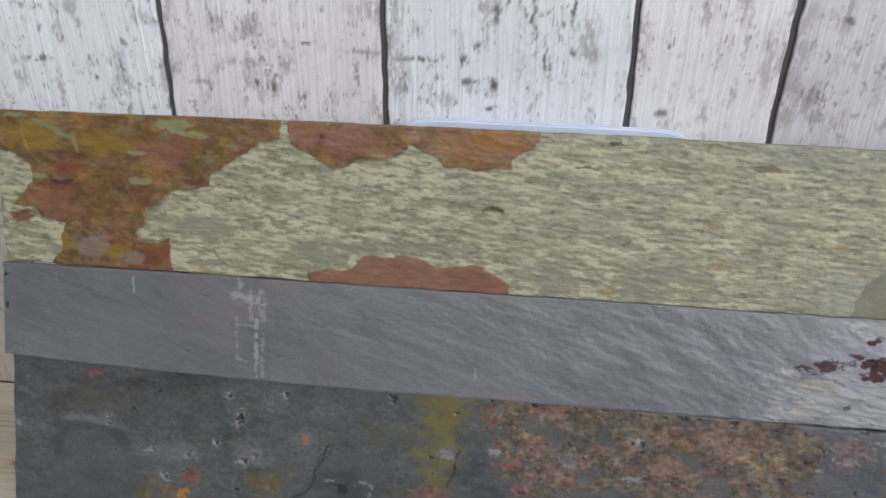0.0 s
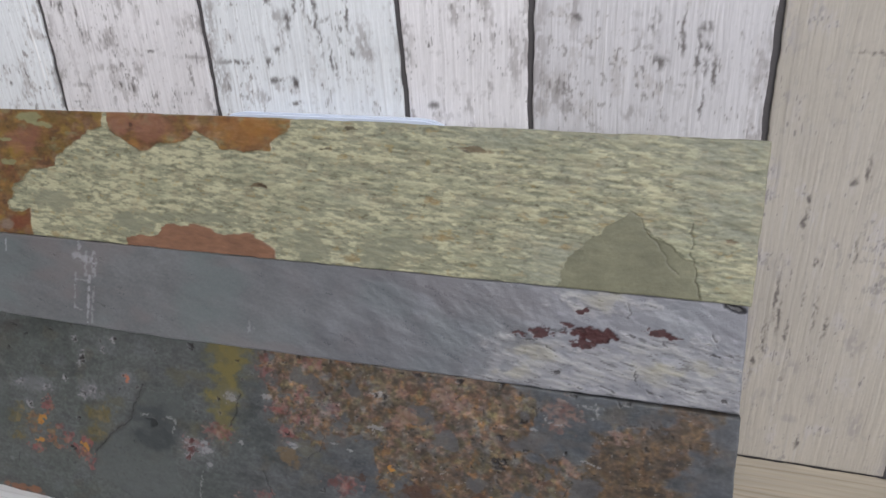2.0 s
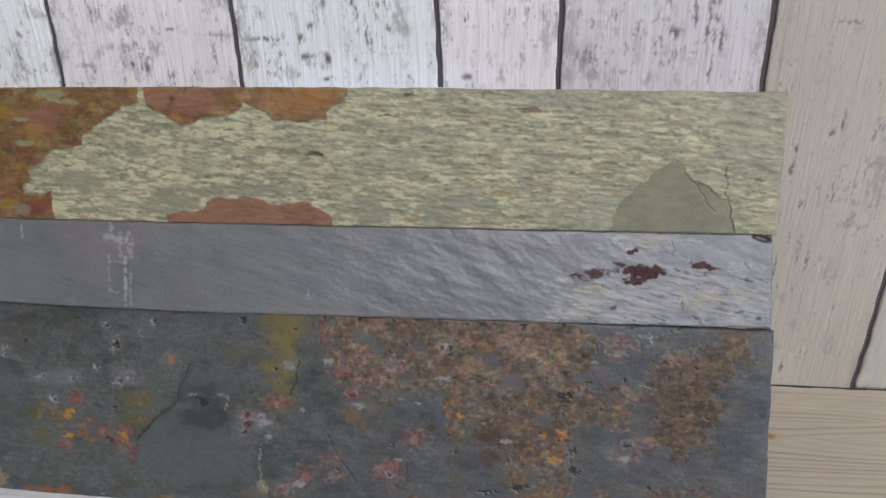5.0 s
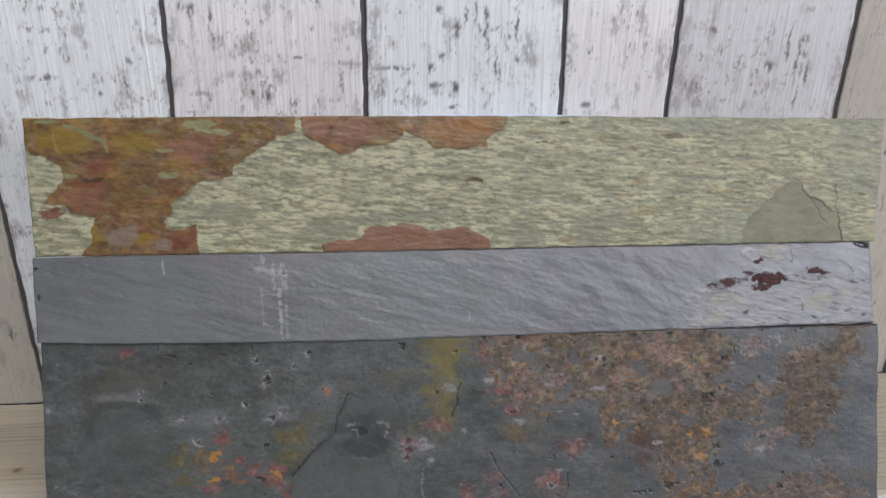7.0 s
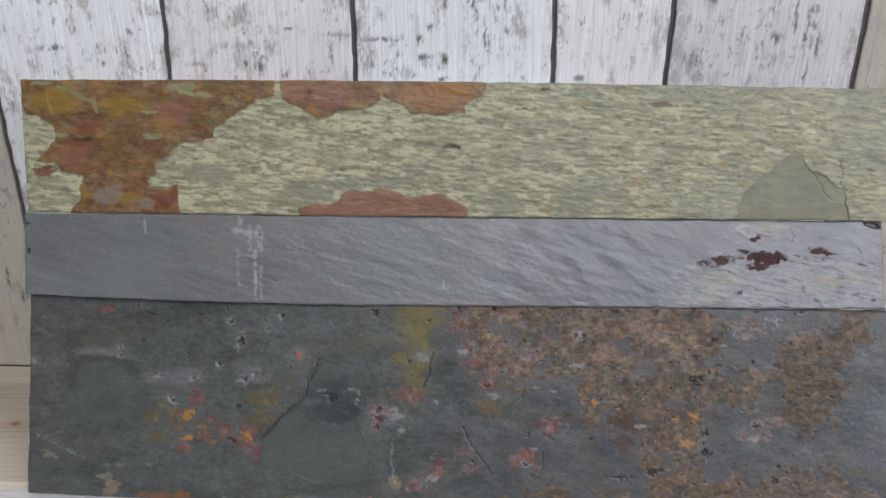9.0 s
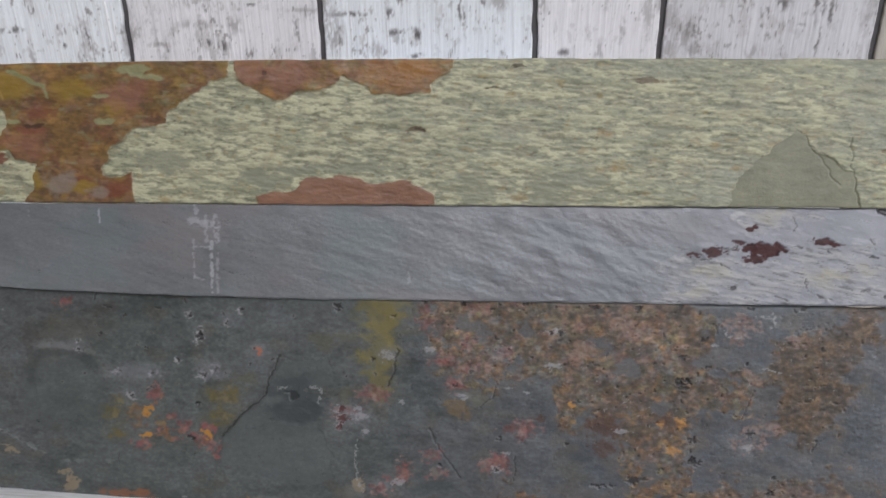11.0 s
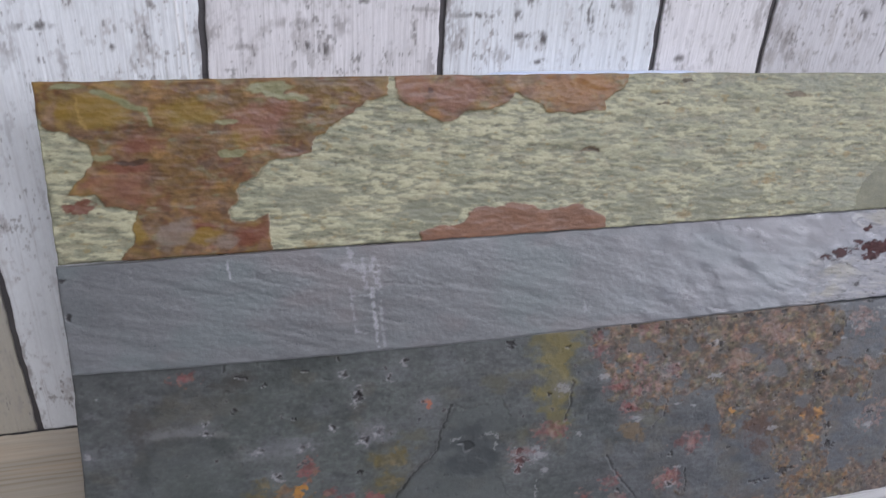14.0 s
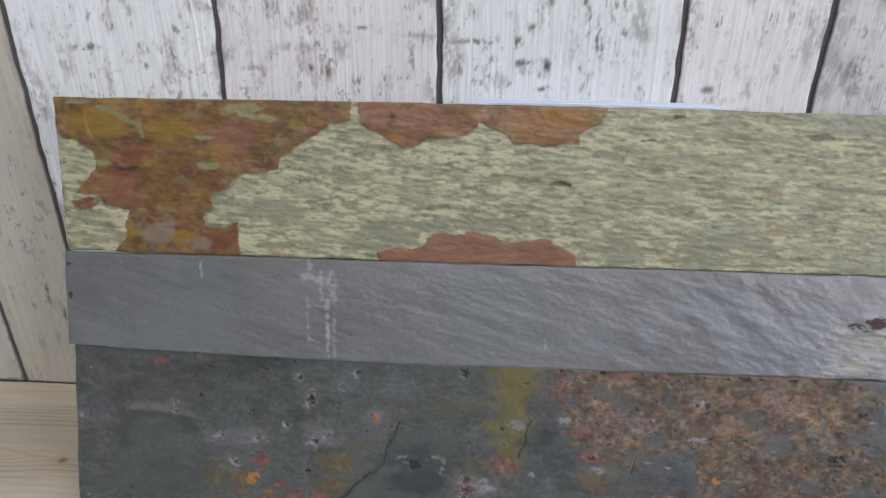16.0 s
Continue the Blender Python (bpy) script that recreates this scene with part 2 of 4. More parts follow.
# unseen walls and floor are toned down to keep bounce off the stones
M_plaster = plaster("plaster", (158, 154, 148))
M_ceiling = plaster("ceiling_paint", (235, 234, 230))
M_floor = plaster("floor_boards", (104, 86, 68), 0.5)
M_gap = plaster("dark_gap", (84, 81, 82))
X0, X1, Y0, Z0, Z1 = -1.8, 3.8, -3.0, -0.78, 3.05
# the first, high window is added for fill; the second follows from the sheen
WINDOWS = ((-0.4, 1.8, 1.9, 2.9), (2.2, 3.6, 0.75, 2.05))  # x from, to; z from, to


def structure(name, label, material, *boxes):
    bm = bmesh.new()
    for b in boxes:
        box(bm, *b)
    return tagged(part(name, bm, material), label, kind="structure")


wall_north = structure("wall_north", "wall clad in worn white painted boards", M_gap, (X0, X1, 0.004, 0.1, Z0, Z1))
(A0, A1, A2, A3), (B0, B1, B2, B3) = WINDOWS
structure("wall_south", "unseen plain plastered wall with one inferred and one added window", M_plaster, *((a, b, Y0 - 0.1, Y0, c, d) for a, b, c, d in (
    (X0, A0, Z0, Z1), (A1, B0, Z0, Z1), (B1, X1, Z0, Z1), (A0, A1, Z0, A2), (A0, A1, A3, Z1), (B0, B1, Z0, B2), (B0, B1, B3, Z1))))
structure("wall_east", "plain plastered wall", M_plaster, (X1, X1 + 0.1, Y0 - 0.1, 0.1, Z0, Z1))
structure("wall_west", "plain plastered wall", M_plaster, (X0 - 0.1, X0, Y0 - 0.1, 0.1, Z0, Z1))
structure("ceiling", "plain white ceiling", M_ceiling, (X0 - 0.1, X1 + 0.1, Y0 - 0.1, 0.1, Z1, Z1 + 0.1))
structure("floor", "plain wooden floor", M_floor, (X0 - 0.1, X1 + 0.1, Y0 - 0.1, 0.1, Z0 - 0.1, Z0))


# ---- worktop and the pine board on it ----
def white_wood():
    n = Nodes("white_stained_wood")
    pos = n.coords((1.2, 26.0, 1.0))
    g = n.noise(pos, 9.0, 5, 0.6, 0.6)
    c = n.ramp(g, (0.35, tuple(lin(186, 184, 182))), (0.55, tuple(lin(226, 226, 228))))
    return n.done(c, 0.5, n.bump(g, 0.0006))


bm = box(bmesh.new(), X0 + 0.8, 1.3, -0.75, -0.0005, -0.045, -0.013, 0.003)
tagged(part("worktop", bm, white_wood()), "white stained wooden worktop along the wall", kind="structure")

M_pine = toned("pale_pine", 260.0, 0.0004, 0.0, (0.12, 1, 1), 0.35, 0.05)


def pine_board():
    s = Sheet(-560, 560, 154, 2.0, 0.55, (184, 175, 160), 12)
    v = s.V + 2.2 * s.noise(260, 26, 3) + 1.0 * s.noise(900, 60, 2)
    for u, w, r, k in ((-351, 68, 14, 9), (335, 87, 15, 10), (-150, 100, 12, 8), (470, 110, 14, 9)):
        d = np.exp(-(((s.U - u) / (r * 3.2)) ** 2) - ((s.V - w) / r) ** 2)
        v = v + np.sign(s.V - w) * k * d
    ring = v / 5.2
    frac = ring - np.floor(ring)
    band = np.floor(ring).astype(int) % 64
    strength = s.rng.rand(64)[band] ** 1.3
    s.paint(step(0.35, 0.96, frac) * step(1.0, 0.96, frac), (168, 152, 124), 0.25)
    s.paint(step(0.45, 0.92, frac) * step(1.0, 0.95, frac) * strength, (138, 122, 100), 0.7)
    s.paint(step(0.3, 1.6, s.noise(300, 40, 3)), (222, 210, 192), 0.6)
    s.paint(step(0.5, 1.8, s.noise(240, 18, 3)), (200, 180, 154), 0.35)
    s.shade(s.noise(30, 0.9, 2), 0.03)
    for u, w, r in ((-351, 68, 3.2), (335, 87, 4.2)):
        s.paint(s.spot(u, w, r * 2.6, r * 1.5, 0.6), (186, 158, 124), 0.6)
        s.paint(s.spot(u, w, r, r * 0.8, 0.5), (118, 92, 68), 0.75)
    s.gloss -= 0.1
    s.hgt += 0.05 * strength * step(0.5, 0.9, frac)
    s.edges(1.2)
    return s


board = new("pine_board", pine_board().mesh("pine_board", M_pine, 5.2)[0])
m = Matrix.Identity(4)
for i, axis in enumerate(((1, 0, 0), (0, 0, -1), (0, 1, 0))):
    m[0][i], m[1][i], m[2][i] = axis
m.translation = Vector((0, -0.1526, -0.0078))
board.matrix_world = m
tagged(board, "pale whitewashed pine board lying against the wall", "board")


# ---- white panel that stands behind the stones ----
def support():
    bm = bmesh.new()
    pts, r = [], 0.022
    w0, w1, h = -0.062, 0.108, 0.2601
    for cx, cz, a0 in ((w1 - r, h - r, 0), (w0 + r, h - r, 90)):
        pts += [(cx + r * math.cos(radians(a0 + a)), cz + r * 0.35 * math.sin(radians(a0 + a)) + r * 0.65) for a in range(0, 91, 10)]
    pts += [(w0, 0), (w1, 0)]
    face = bm.faces.new([bm.verts.new((x, 0, z)) for x, z in pts])
    got = bmesh.ops.extrude_face_region(bm, geom=[face])
    for v in got["geom"]:
        if isinstance(v, bmesh.types.BMVert):
            v.co.y += 0.005
    bmesh.ops.recalc_face_normals(bm, faces=bm.faces)
    bmesh.ops.bevel(bm, geom=[e for e in bm.edges if abs(e.verts[0].co.y - e.verts[1].co.y) < 1e-5], offset=0.0012, segments=2, affect="EDGES")
    n = Nodes("white_plastic")
    k = n.noise(n.coords(), 40.0, 3)
    ob = part("backing_panel", bm, n.done(n.ramp(k, (0.3, tuple(lin(218, 228, 246))), (0.7, tuple(lin(226, 234, 250)))), 0.35))
    ob.location = (0, -0.0190, -0.0078)
    return tagged(ob, "bluish white plastic panel standing behind the stone strips", "panel")


support()


# ochre and green strip at the top
def green_strip():
    s = Sheet(-298.5, 300, 92.5, 0.52, 0.52, (160, 159, 134), 3, 0.78)
    streak = s.noise(7.5, 1.8, 4, -4)
    short = s.noise(3.4, 1.3, 3, -6)
    wide = s.noise(34, 7, 3, -4)
    fine = s.noise(2.2, 0.9, 2, -4)
    grey, zone = s.noise(90, 40, 3), s.noise(26, 14, 3)
    west = step(120, -160, s.U)
    s.paint(step(-0.4, 1.0, streak + 0.6 * short + 0.35 * wide + 0.3 * west), (186, 182, 148), 0.62)
    s.paint(step(0.5, 1.5, streak + 0.7 * short + 0.4 * zone + 0.3 * west), (208, 203, 168), 0.6)
    s.paint(step(0.2, 1.3, -streak - 0.45 * wide + 0.4 * short), (138, 140, 116), 0.5)
    # dark thin dashes: the relief shadow under the flecks, put into the colour
    s.paint(step(1.0, 1.9, -short - 0.6 * streak - 0.3 * zone + 0.15 * west), (108, 108, 86), 0.6)
    s.paint(step(0.3, 1.5, wide - 0.3 * zone), (146, 150, 126), 0.4)
    s.paint(step(1.5, 2.3, s.noise(5, 2.6, 3) - 0.3 * streak), (170, 146, 92), 0.5)
    s.paint(step(1.9, 2.6, s.noise(3.4, 2.0, 2) - 0.3 * streak), (92, 84, 62), 0.6)
    s.paint(step(-0.8, 0.8, grey) * step(-60, 200, s.U), (148, 151, 136), 0.5)
    s.paint(step(0.2, 1.8, s.noise(8, 5, 3)), (168, 158, 130), 0.3)
    s.shade(fine, 0.045)
    s.hgt += 0.12 * np.clip(streak, -2, 2) + 0.08 * short + 0.03 * fine + 0.25 * wide
    s.gloss += -0.06 + 0.04 * streak
    # plain grey-green patches
    s.warp(9, 1.4)
    s.spots((140, 141, 120), 0.75, 0.3, [(-172.7, 27.6, 17.5, 7), (-107.6, 18.3, 10, 5.3), (-101.8, 16.7, 17.5, 6.3), (34.2, 10.5, 12.5, 10.9),
            (79.6, 10.1, 10.4, 8.7), (98.1, 16.3, 15.9, 4.3), (-45.8, 23.1, 18.4, 3.7), (151.2, 48.8, 7.5, 3), (-83.8, 22.7, 13.4, 2.3), (287.3, 45.3, 8.3, 3.7)])
    # iron-stained layers
    s.warp(12, 1.15, 4)
    main = s.inside([(-308.5, 99.7), (-123.8, 102.5), (-123.9, 80.9), (-136.4, 79.1), (-143.7, 72.6), (-156.7, 69.2), (-164.9, 61), (-168.3, 52.1), (-189.3, 48.6), (-196.7, 43.9), (-205.7, 38.6), (-209.1, 30.5), (-215, 22.2), (-211.1, 17), (-201.3, 17.4), (-194.8, 21.6), (-191.6, 1.9), (-191.8, -8.9), (-266.8, -9.5), (-262.9, 10.3), (-261.8, 16.9), (-255.9, 25.1), (-273.5, 27.8), (-277.7, 34.9), (-287.8, 36.6), (-280.8, 44.3), (-275.3, 54.8), (-278.6, 60.4), (-284.7, 65.9), (-294.2, 67.4), (-299.3, 76.1), (-309.5, 77.6)])
    top = s.inside([(-118.9, 102.6), (19.2, 104.7), (19.6, 85.7), (12.8, 82.8), (6.6, 80.3), (5.6, 72.1), (-6.8, 71.2), (-15, 68.9), (-23.2, 70.1), (-33.1, 71.6), (-38, 76.4), (-46.2, 78.8), (-52.8, 81.4), (-57.7, 76.2), (-65.8, 72.8), (-78.9, 71.8), (-90.3, 68), (-96.8, 67.2), (-104.9, 71.5), (-113, 75.4), (-119.1, 80.2)])
    low = s.inside([(-111, -11.6), (-110.4, 4.2), (-101.9, 7.6), (-93.6, 6.7), (-85.4, 8.6), (-78.8, 15.3), (-67.3, 18.7), (-54.1, 18.9), (-42.5, 16.5), (-30.8, 12.4), (-19.2, 14.2), (-7.6, 16.3), (-2.5, 11), (5.9, 7.4), (9.5, -10.7)])
    rust = np.maximum(main, top)
    on, on2 = step(-0.4, 0.4, rust), step(-0.4, 0.4, low)
    blot, mott, thin = s.noise(34, 15, 4), s.noise(11, 6, 4), s.noise(7, 1.6, 3, -2)
    keep = s.col.copy()
    s.paint(np.ones_like(on), (124, 95, 57))
    s.paint(step(0.1, 1.3, blot), (132, 104, 54), 0.7)
    s.paint(step(0.3, 1.5, -blot), (130, 97, 70), 0.6)
    s.mosaic(np.ones_like(on), 13, ((0.14, (146, 120, 62)), (0.14, (118, 82, 55)), (0.12, (140, 108, 86)), (0.10, (120, 98, 58))), 0.6)
    s.mosaic(np.ones_like(on), 5, ((0.12, (150, 116, 62)), (0.12, (116, 72, 52)), (0.08, (150, 122, 100)), (0.05, (132, 130, 100)), (0.08, (88, 66, 50))), 0.55)
    s.paint(step(0.8, 2.0, mott), (150, 112, 66), 0.6)
    s.paint(step(0.9, 2.1, -mott), (98, 70, 52), 0.65)
    s.shade(thin, 0.06)
    s.shade(s.noise(2.4, 1.6, 2), 0.08)
    s.shade(s.noise(18, 10, 3), 0.10)
    s.paint(step(1.6, 2.4, s.noise(9, 4, 4)), (84, 60, 46), 0.55)
    s.paint(step(1.5, 2.3, s.noise(13, 5, 4)), (136, 136, 106), 0.6)
    s.spots((122, 68, 50), 0.75, 0.8, [(-246.8, 60, 13.4, 6), (-261.5, 48.5, 10, 2.3), (-203.1, 10.8, 10, 6.7), (-227.3, 15.5, 8.3, 3.3)])
    s.spots((150, 122, 48), 0.75, 0.8, [(-228.7, 77.1, 15.9, 6.7), (-201.9, 63, 5.3, 4.3), (-269.2, 76.5, 14.2, 8), (-286.7, 76.3, 4.2, 7.5), (-225.8, 10.6, 10, 4.2), (-259.5, 13.6, 4.2, 8.3)])
    s.spots((152, 104, 86), 0.6, 0.8, [(-83.7, 82.3, 20, 7.5), (-112.9, 86.7, 10, 8.3), (-192.1, 71.1, 15, 10), (-263.5, 38, 15, 8.3)])
    s.spots((164, 114, 60), 0.55, 0.8, [(-13.5, 83.3, 21.7, 10), (-101.6, 70.7, 6.7, 2.7), (-7, 88.2, 10, 5)])
    s.spots((146, 130, 118), 0.7, 0.5, [(-243.5, 12.1, 9.7, 8), (-217.8, 6.6, 6, 6), (-235.2, 18.7, 6.7, 3)])
    s.spots((150, 150, 112), 0.85, 0.4, [(-209.7, 70.1, 5.7, 1.3), (-208.5, 54.5, 5.7, 2), (-188.5, 86.4, 13.4, 3.3), (-271.6, 54.9, 6.7, 2), (-177.4, 82.6, 6, 2.3), (-282.2, 89.8, 11.7, 1.7)])
    s.spots((74, 50, 40), 0.8, 0.6, [(-256.6, 52, 7.7, 1), (-166.9, 54.8, 1.7, 1), (-101.6, 85.3, 1.3, 1.3)])
    s.paint(s.stroke([(-270.4, 86.8), (-258.7, 81.4), (-248.6, 77.6), (-245.6, 70.4)], 2.0), (142, 146, 108), 0.85)
    s.paint(s.stroke([(-276.9, 82.8), (-278, 76.4), (-275.8, 70)], 1.2), (180, 150, 88), 0.6)
    rustcol = s.col
    s.col = keep * (1 - on[..., None]) + rustcol * on[..., None]
    red = lin(142, 104, 82, s.depth) * np.exp(0.05 * thin + 0.08 * mott + 0.05 * blot)[..., None]
    s.col = s.col * (1 - on2[..., None]) + red * on2[..., None]
    any_rust = np.maximum(on, on2)
    rim = np.exp(-((np.maximum(rust, low) + 0.5) / 0.6) ** 2)
    s.paint(rim * step(-0.2, 1.0, s.noise(20, 20, 2)), (104, 98, 70), 0.55)
    s.hgt = s.hgt * (1 - 0.6 * any_rust) + any_rust * (0.55 + 0.12 * mott)
    s.gloss -= 0.1 * any_rust
    # the smooth flake and its cracks
    s.warp(8, 0.8)
    flake = step(-0.5, 0.5, s.inside([(190.3, -10.2), (197.4, 17.2), (201.4, 23.2), (213.8, 32.6), (223.5, 42.9), (231.7, 49.1), (235.6, 47.8), (241.2, 36.3), (251.8, 32.2), (259.2, 26.3), (266.7, 23), (273.4, 2.5), (274.2, -9.6)]))
    soft = np.exp(0.07 * s.noise(24, 14, 4) + 0.04 * s.noise(5, 2.5, 3) + 0.03 * s.noise(1.6, 1.2, 2))[..., None]
    s.col = s.col * (1 - flake[..., None]) + lin(133, 132, 108, s.depth) * soft * flake[..., None]
    s.hgt = s.hgt * (1 - 0.85 * flake) - 0.4 * flake
    s.gloss -= 0.05 * flake
    for pts, w in (([(231.7, 49.1), (237.1, 46.4), (240.2, 38), (250.5, 26.2), (258.7, 12.6)], 0.8), ([(241, 38.4), (250.9, 33)], 0.9), ([(263.2, 43.3), (266, 28.1), (272.3, 2.5)], 1.0),
                   ([(-46.2, 78.3), (-39.7, 77.2), (-36.1, 73.2)], 0.8), ([(-142.4, 49.1), (-134.3, 46.3)], 0.9), ([(262.7, 25.5), (251.9, 31.3)], 0.5)):
        m = s.stroke(pts, w * 0.7) * step(-1.3, 0.2, s.torn)
        s.paint(m, (86, 82, 66), 0.55)
        s.hgt -= 0.45 * m
    s.warp(4, 0.7)
    s.spots((104, 80, 54), 0.75, 0.6, [(-4.8, 48.3, 6, 1.3), (139.6, 79, 8.7, 1.3), (285.5, 35.4, 2.7, 1.3)], -0.3)
    s.spots((70, 56, 40), 0.8, 0.5, [(-1.8, 48.1, 2.7, 0.7), (134.6, 77.4, 3, 0.8), (43.5, 74.3, 5, 0.8), (60.6, 87.2, 3, 0.8)], -0.3)
    s.spots((150, 124, 76), 0.55, 0.9, [(196.3, 24.5, 3.7, 1.7), (141.4, 8.7, 3, 1.5), (123.7, 24.1, 5, 2), (182.4, 39.9, 3, 2), (113.9, 46.4, 4.2, 2), (61.2, 5.7, 5, 2.3), (-170.7, 2.6, 5, 2)])
    s.spots((120, 64, 46), 0.85, 0.5, [(-283, 29.4, 5, 3.7), (-290.2, 29.3, 2.3, 1.7)])
    k = s.edges(1.1)
    s.paint(k * step(-0.5, 1, s.noise(12, 12, 2)), (140, 138, 112), 0.5)
    return s, [("flake_scar", "smooth grey-green flake scar", flake), ("rust_layer", "plain brick red iron-stained layer", on2),
               ("rust_layer", "orange brown iron-stained layer", on * (top > main)), ("rust_layer", "mottled ochre and orange iron-stained layer", on * (top <= main))]


# smooth grey strip in the middle
def grey_strip():
    s = Sheet(-298.5, 300, 62.3, 0.55, 0.55, (122, 124, 126), 5, 0.70)
    wave = s.noise(30, 5, 3, -14)
    wave2 = s.noise(12, 3.0, 3, -20)
    lump = s.noise(20, 10, 3, -40)
    fine = s.noise(3, 1.2, 2, -12)
    right = step(-60, 120, s.U)
    s.shade(wave, 0.025)
    # lumps darken and lighten the right half, painted after the window's broken reflection
    s.shade(lump * (0.25 + 0.75 * right), 0.12)
    s.shade(s.noise(34, 16, 3, -30), 0.06)
    s.shade(fine, 0.03)
    s.shade(s.noise(1.5, 1.1, 2), 0.04)
    s.paint(step(0.0, 1.6, s.noise(60, 30, 3)), (120, 132, 132), 0.5)
    s.paint(step(0.2, 1.8, s.noise(45, 22, 3)), (136, 128, 128), 0.5)
    # bluer and lighter to the right: window sheen put into the base colour
    s.paint(step(0.4, 1.8, s.noise(30, 14, 3, -30)), (142, 146, 154), 0.4 * right)
    s.paint(right, (132, 133, 143), 0.4)
    s.hgt += 0.045 * wave + 0.02 * wave2 + 0.14 * lump * (0.2 + 0.8 * right) + 0.015 * fine
    s.gloss += -0.22 - 0.03 * right + 0.04 * wave2
    # pale, cracked crust at one end
    s.warp(9, 1.5)
    pale = np.maximum.reduce([s.blot(*q, 0.7, 0.25) for q in ((183.6, 16, 29.2, 13.1), (217.8, 55.8, 23.4, 7.3), (222.7, 17.4, 26.3, 13.1), (275.7, 17.4, 32.1, 16), (192.2, 4.3, 43.8, 4.4), (245, 30, 20, 9))])
    split = s.noise(9, 1.6, 3, -9)
    # bluish window sheen painted over the right end, under and beside the crust
    sheen = step(150, 230, s.U + 12 * s.noise(26, 12, 3))
    s.paint(sheen, (150, 150, 160), 0.45)
    s.paint(pale, (168, 167, 170), 0.5)
    s.paint(pale * step(0.0, 1.4, split), (190, 188, 184), 0.5)
    s.paint(sheen * step(0.9, 1.9, s.noise(14, 3, 3, -10)), (176, 176, 184), 0.5)
    s.paint(pale * step(1.3, 1.9, -split + 0.3 * wave2), (96, 94, 98), 0.7)
    s.paint(pale * step(1.6, 2.1, s.noise(7, 1.1, 3, -12)), (74, 72, 74), 0.75)
    s.spots((180, 172, 138), 0.3, 1.0, [(219.3, 57.3, 12, 5), (180.7, 21.9, 13.1, 4.4), (252.9, 17.4, 11.7, 5.8), (262, 20, 9, 4), (171.4, 7.3, 8.8, 2.9), (280, 24, 8, 3)])
    s.spots((200, 198, 198), 0.5, 0.8, [(200, 56.5, 4.5, 3.2), (204, 51, 2.5, 1.4)])
    s.hgt += pale * (0.15 + 0.10 * split)
    s.gloss += 0.10 * pale
    s.warp(4, 0.8)
    s.spots((78, 38, 38), 0.95, 0.25, [(218, 36.5, 12, 3.4), (217, 33.5, 8, 2.6), (184.7, 33.6, 7.6, 3.1), (173.4, 31.8, 6.1, 1.2), (214.9, 35.4, 12, 2.9), (212.1, 28.9, 7.6, 2.8), (251.4, 39.9, 6.4, 2.3), (261.3, 38.7, 5.3, 0.7), (209.2, 48.7, 3.5, 1.5), (202.2, 39.5, 3.8, 1.5)], -0.5)
    s.gloss += 0.4 * step(1.3, 1.6, s.col[..., 0] / s.col[..., 1])
    s.spots((64, 40, 40), 0.7, 0.5, [(181, 32.7, 2.9, 1.2), (208.2, 37.3, 4.4, 1.2), (213.9, 28, 4.4, 1.2), (249.9, 39.6, 2.3, 1.2)], -0.2)
    s.spots((54, 50, 52), 0.9, 0.4, [(198.4, 11.3, 2, 1.2), (283.9, 31, 2.3, 0.6), (291.2, 6.3, 1.5, 1.5), (-295.9, 54.7, 1.8, 1.3), (-295.4, 33.5, 1.8, 2.3)], -0.5)
    for pts in ([(186.8, 27), (195.7, 22.6)], [(222.3, 5.7), (231.2, 2.8)], [(204.2, 4.3), (213.5, 3.4)], [(242.5, 15.7), (242.1, 10.8), (246.5, 7.9)], [(227.8, 37.8), (240.2, 36.3)], [(236, 55.9), (236, 46.2)],
                [(282, 41.8), (285.9, 35.9)], [(191.5, 35.4), (200.6, 37.3)], [(256.6, 35.1), (259.6, 33.7)], [(249.5, 6.4), (257.7, 4.2)], [(156.4, 2.2), (165.3, 0.3)], [(260.3, 13), (281.5, 9.3)], [(176.4, 29.2), (183.9, 28.5)]):
        m = s.stroke(pts, 0.75) * step(-1.2, 0.3, s.torn)
        s.paint(m, (62, 58, 60), 0.8)
        s.hgt -= 0.35 * m
    # rubbed chalky marks
    s.warp(2.0, 0.3, 2)
    worn = step(-1.1, 0.2, s.noise(2.4, 2.0, 3))
    for pts, w, k in (([(-216.2, 60.1), (-215.1, 49)], 0.7, 0.9), ([(-152, 62), (-149.6, 54.2)], 1.6, 0.6), ([(-153, 50.6), (-136.1, 47.8)], 3.0, 0.7), ([(-144, 53.5), (-142.8, 37.1)], 1.5, 0.5), ([(-137.7, 54.2), (-135.8, 37.1)], 1.8, 0.65),
                      ([(-139.6, 37.1), (-138.3, 3.3)], 1.4, 0.85), ([(-135.5, 29.3), (-134.8, 3.3)], 1.1, 0.5), ([(-151.5, 38.5), (-150.7, 12.4)], 0.9, 0.5), ([(-150.7, 13.1), (-141.3, 10.3)], 0.8, 0.5), ([(-151.1, 33.3), (-139.2, 32.9)], 0.7, 0.45),
                      ([(-9.1, 18), (-8, 9.1)], 1.2, 0.45), ([(-5.5, 16.8), (-4.6, 9.1)], 1.2, 0.45), ([(-149.1, 59.2), (-148.6, 44.9)], 0.8, 0.5), ([(-271, 63.3), (-268.2, 63.3)], 0.9, 0.95), ([(-263.8, 57.4), (-263.6, 53.2)], 0.8, 0.3)):
        s.paint(s.stroke(pts, w * 1.3) * worn, (186, 186, 190), k * 0.85)
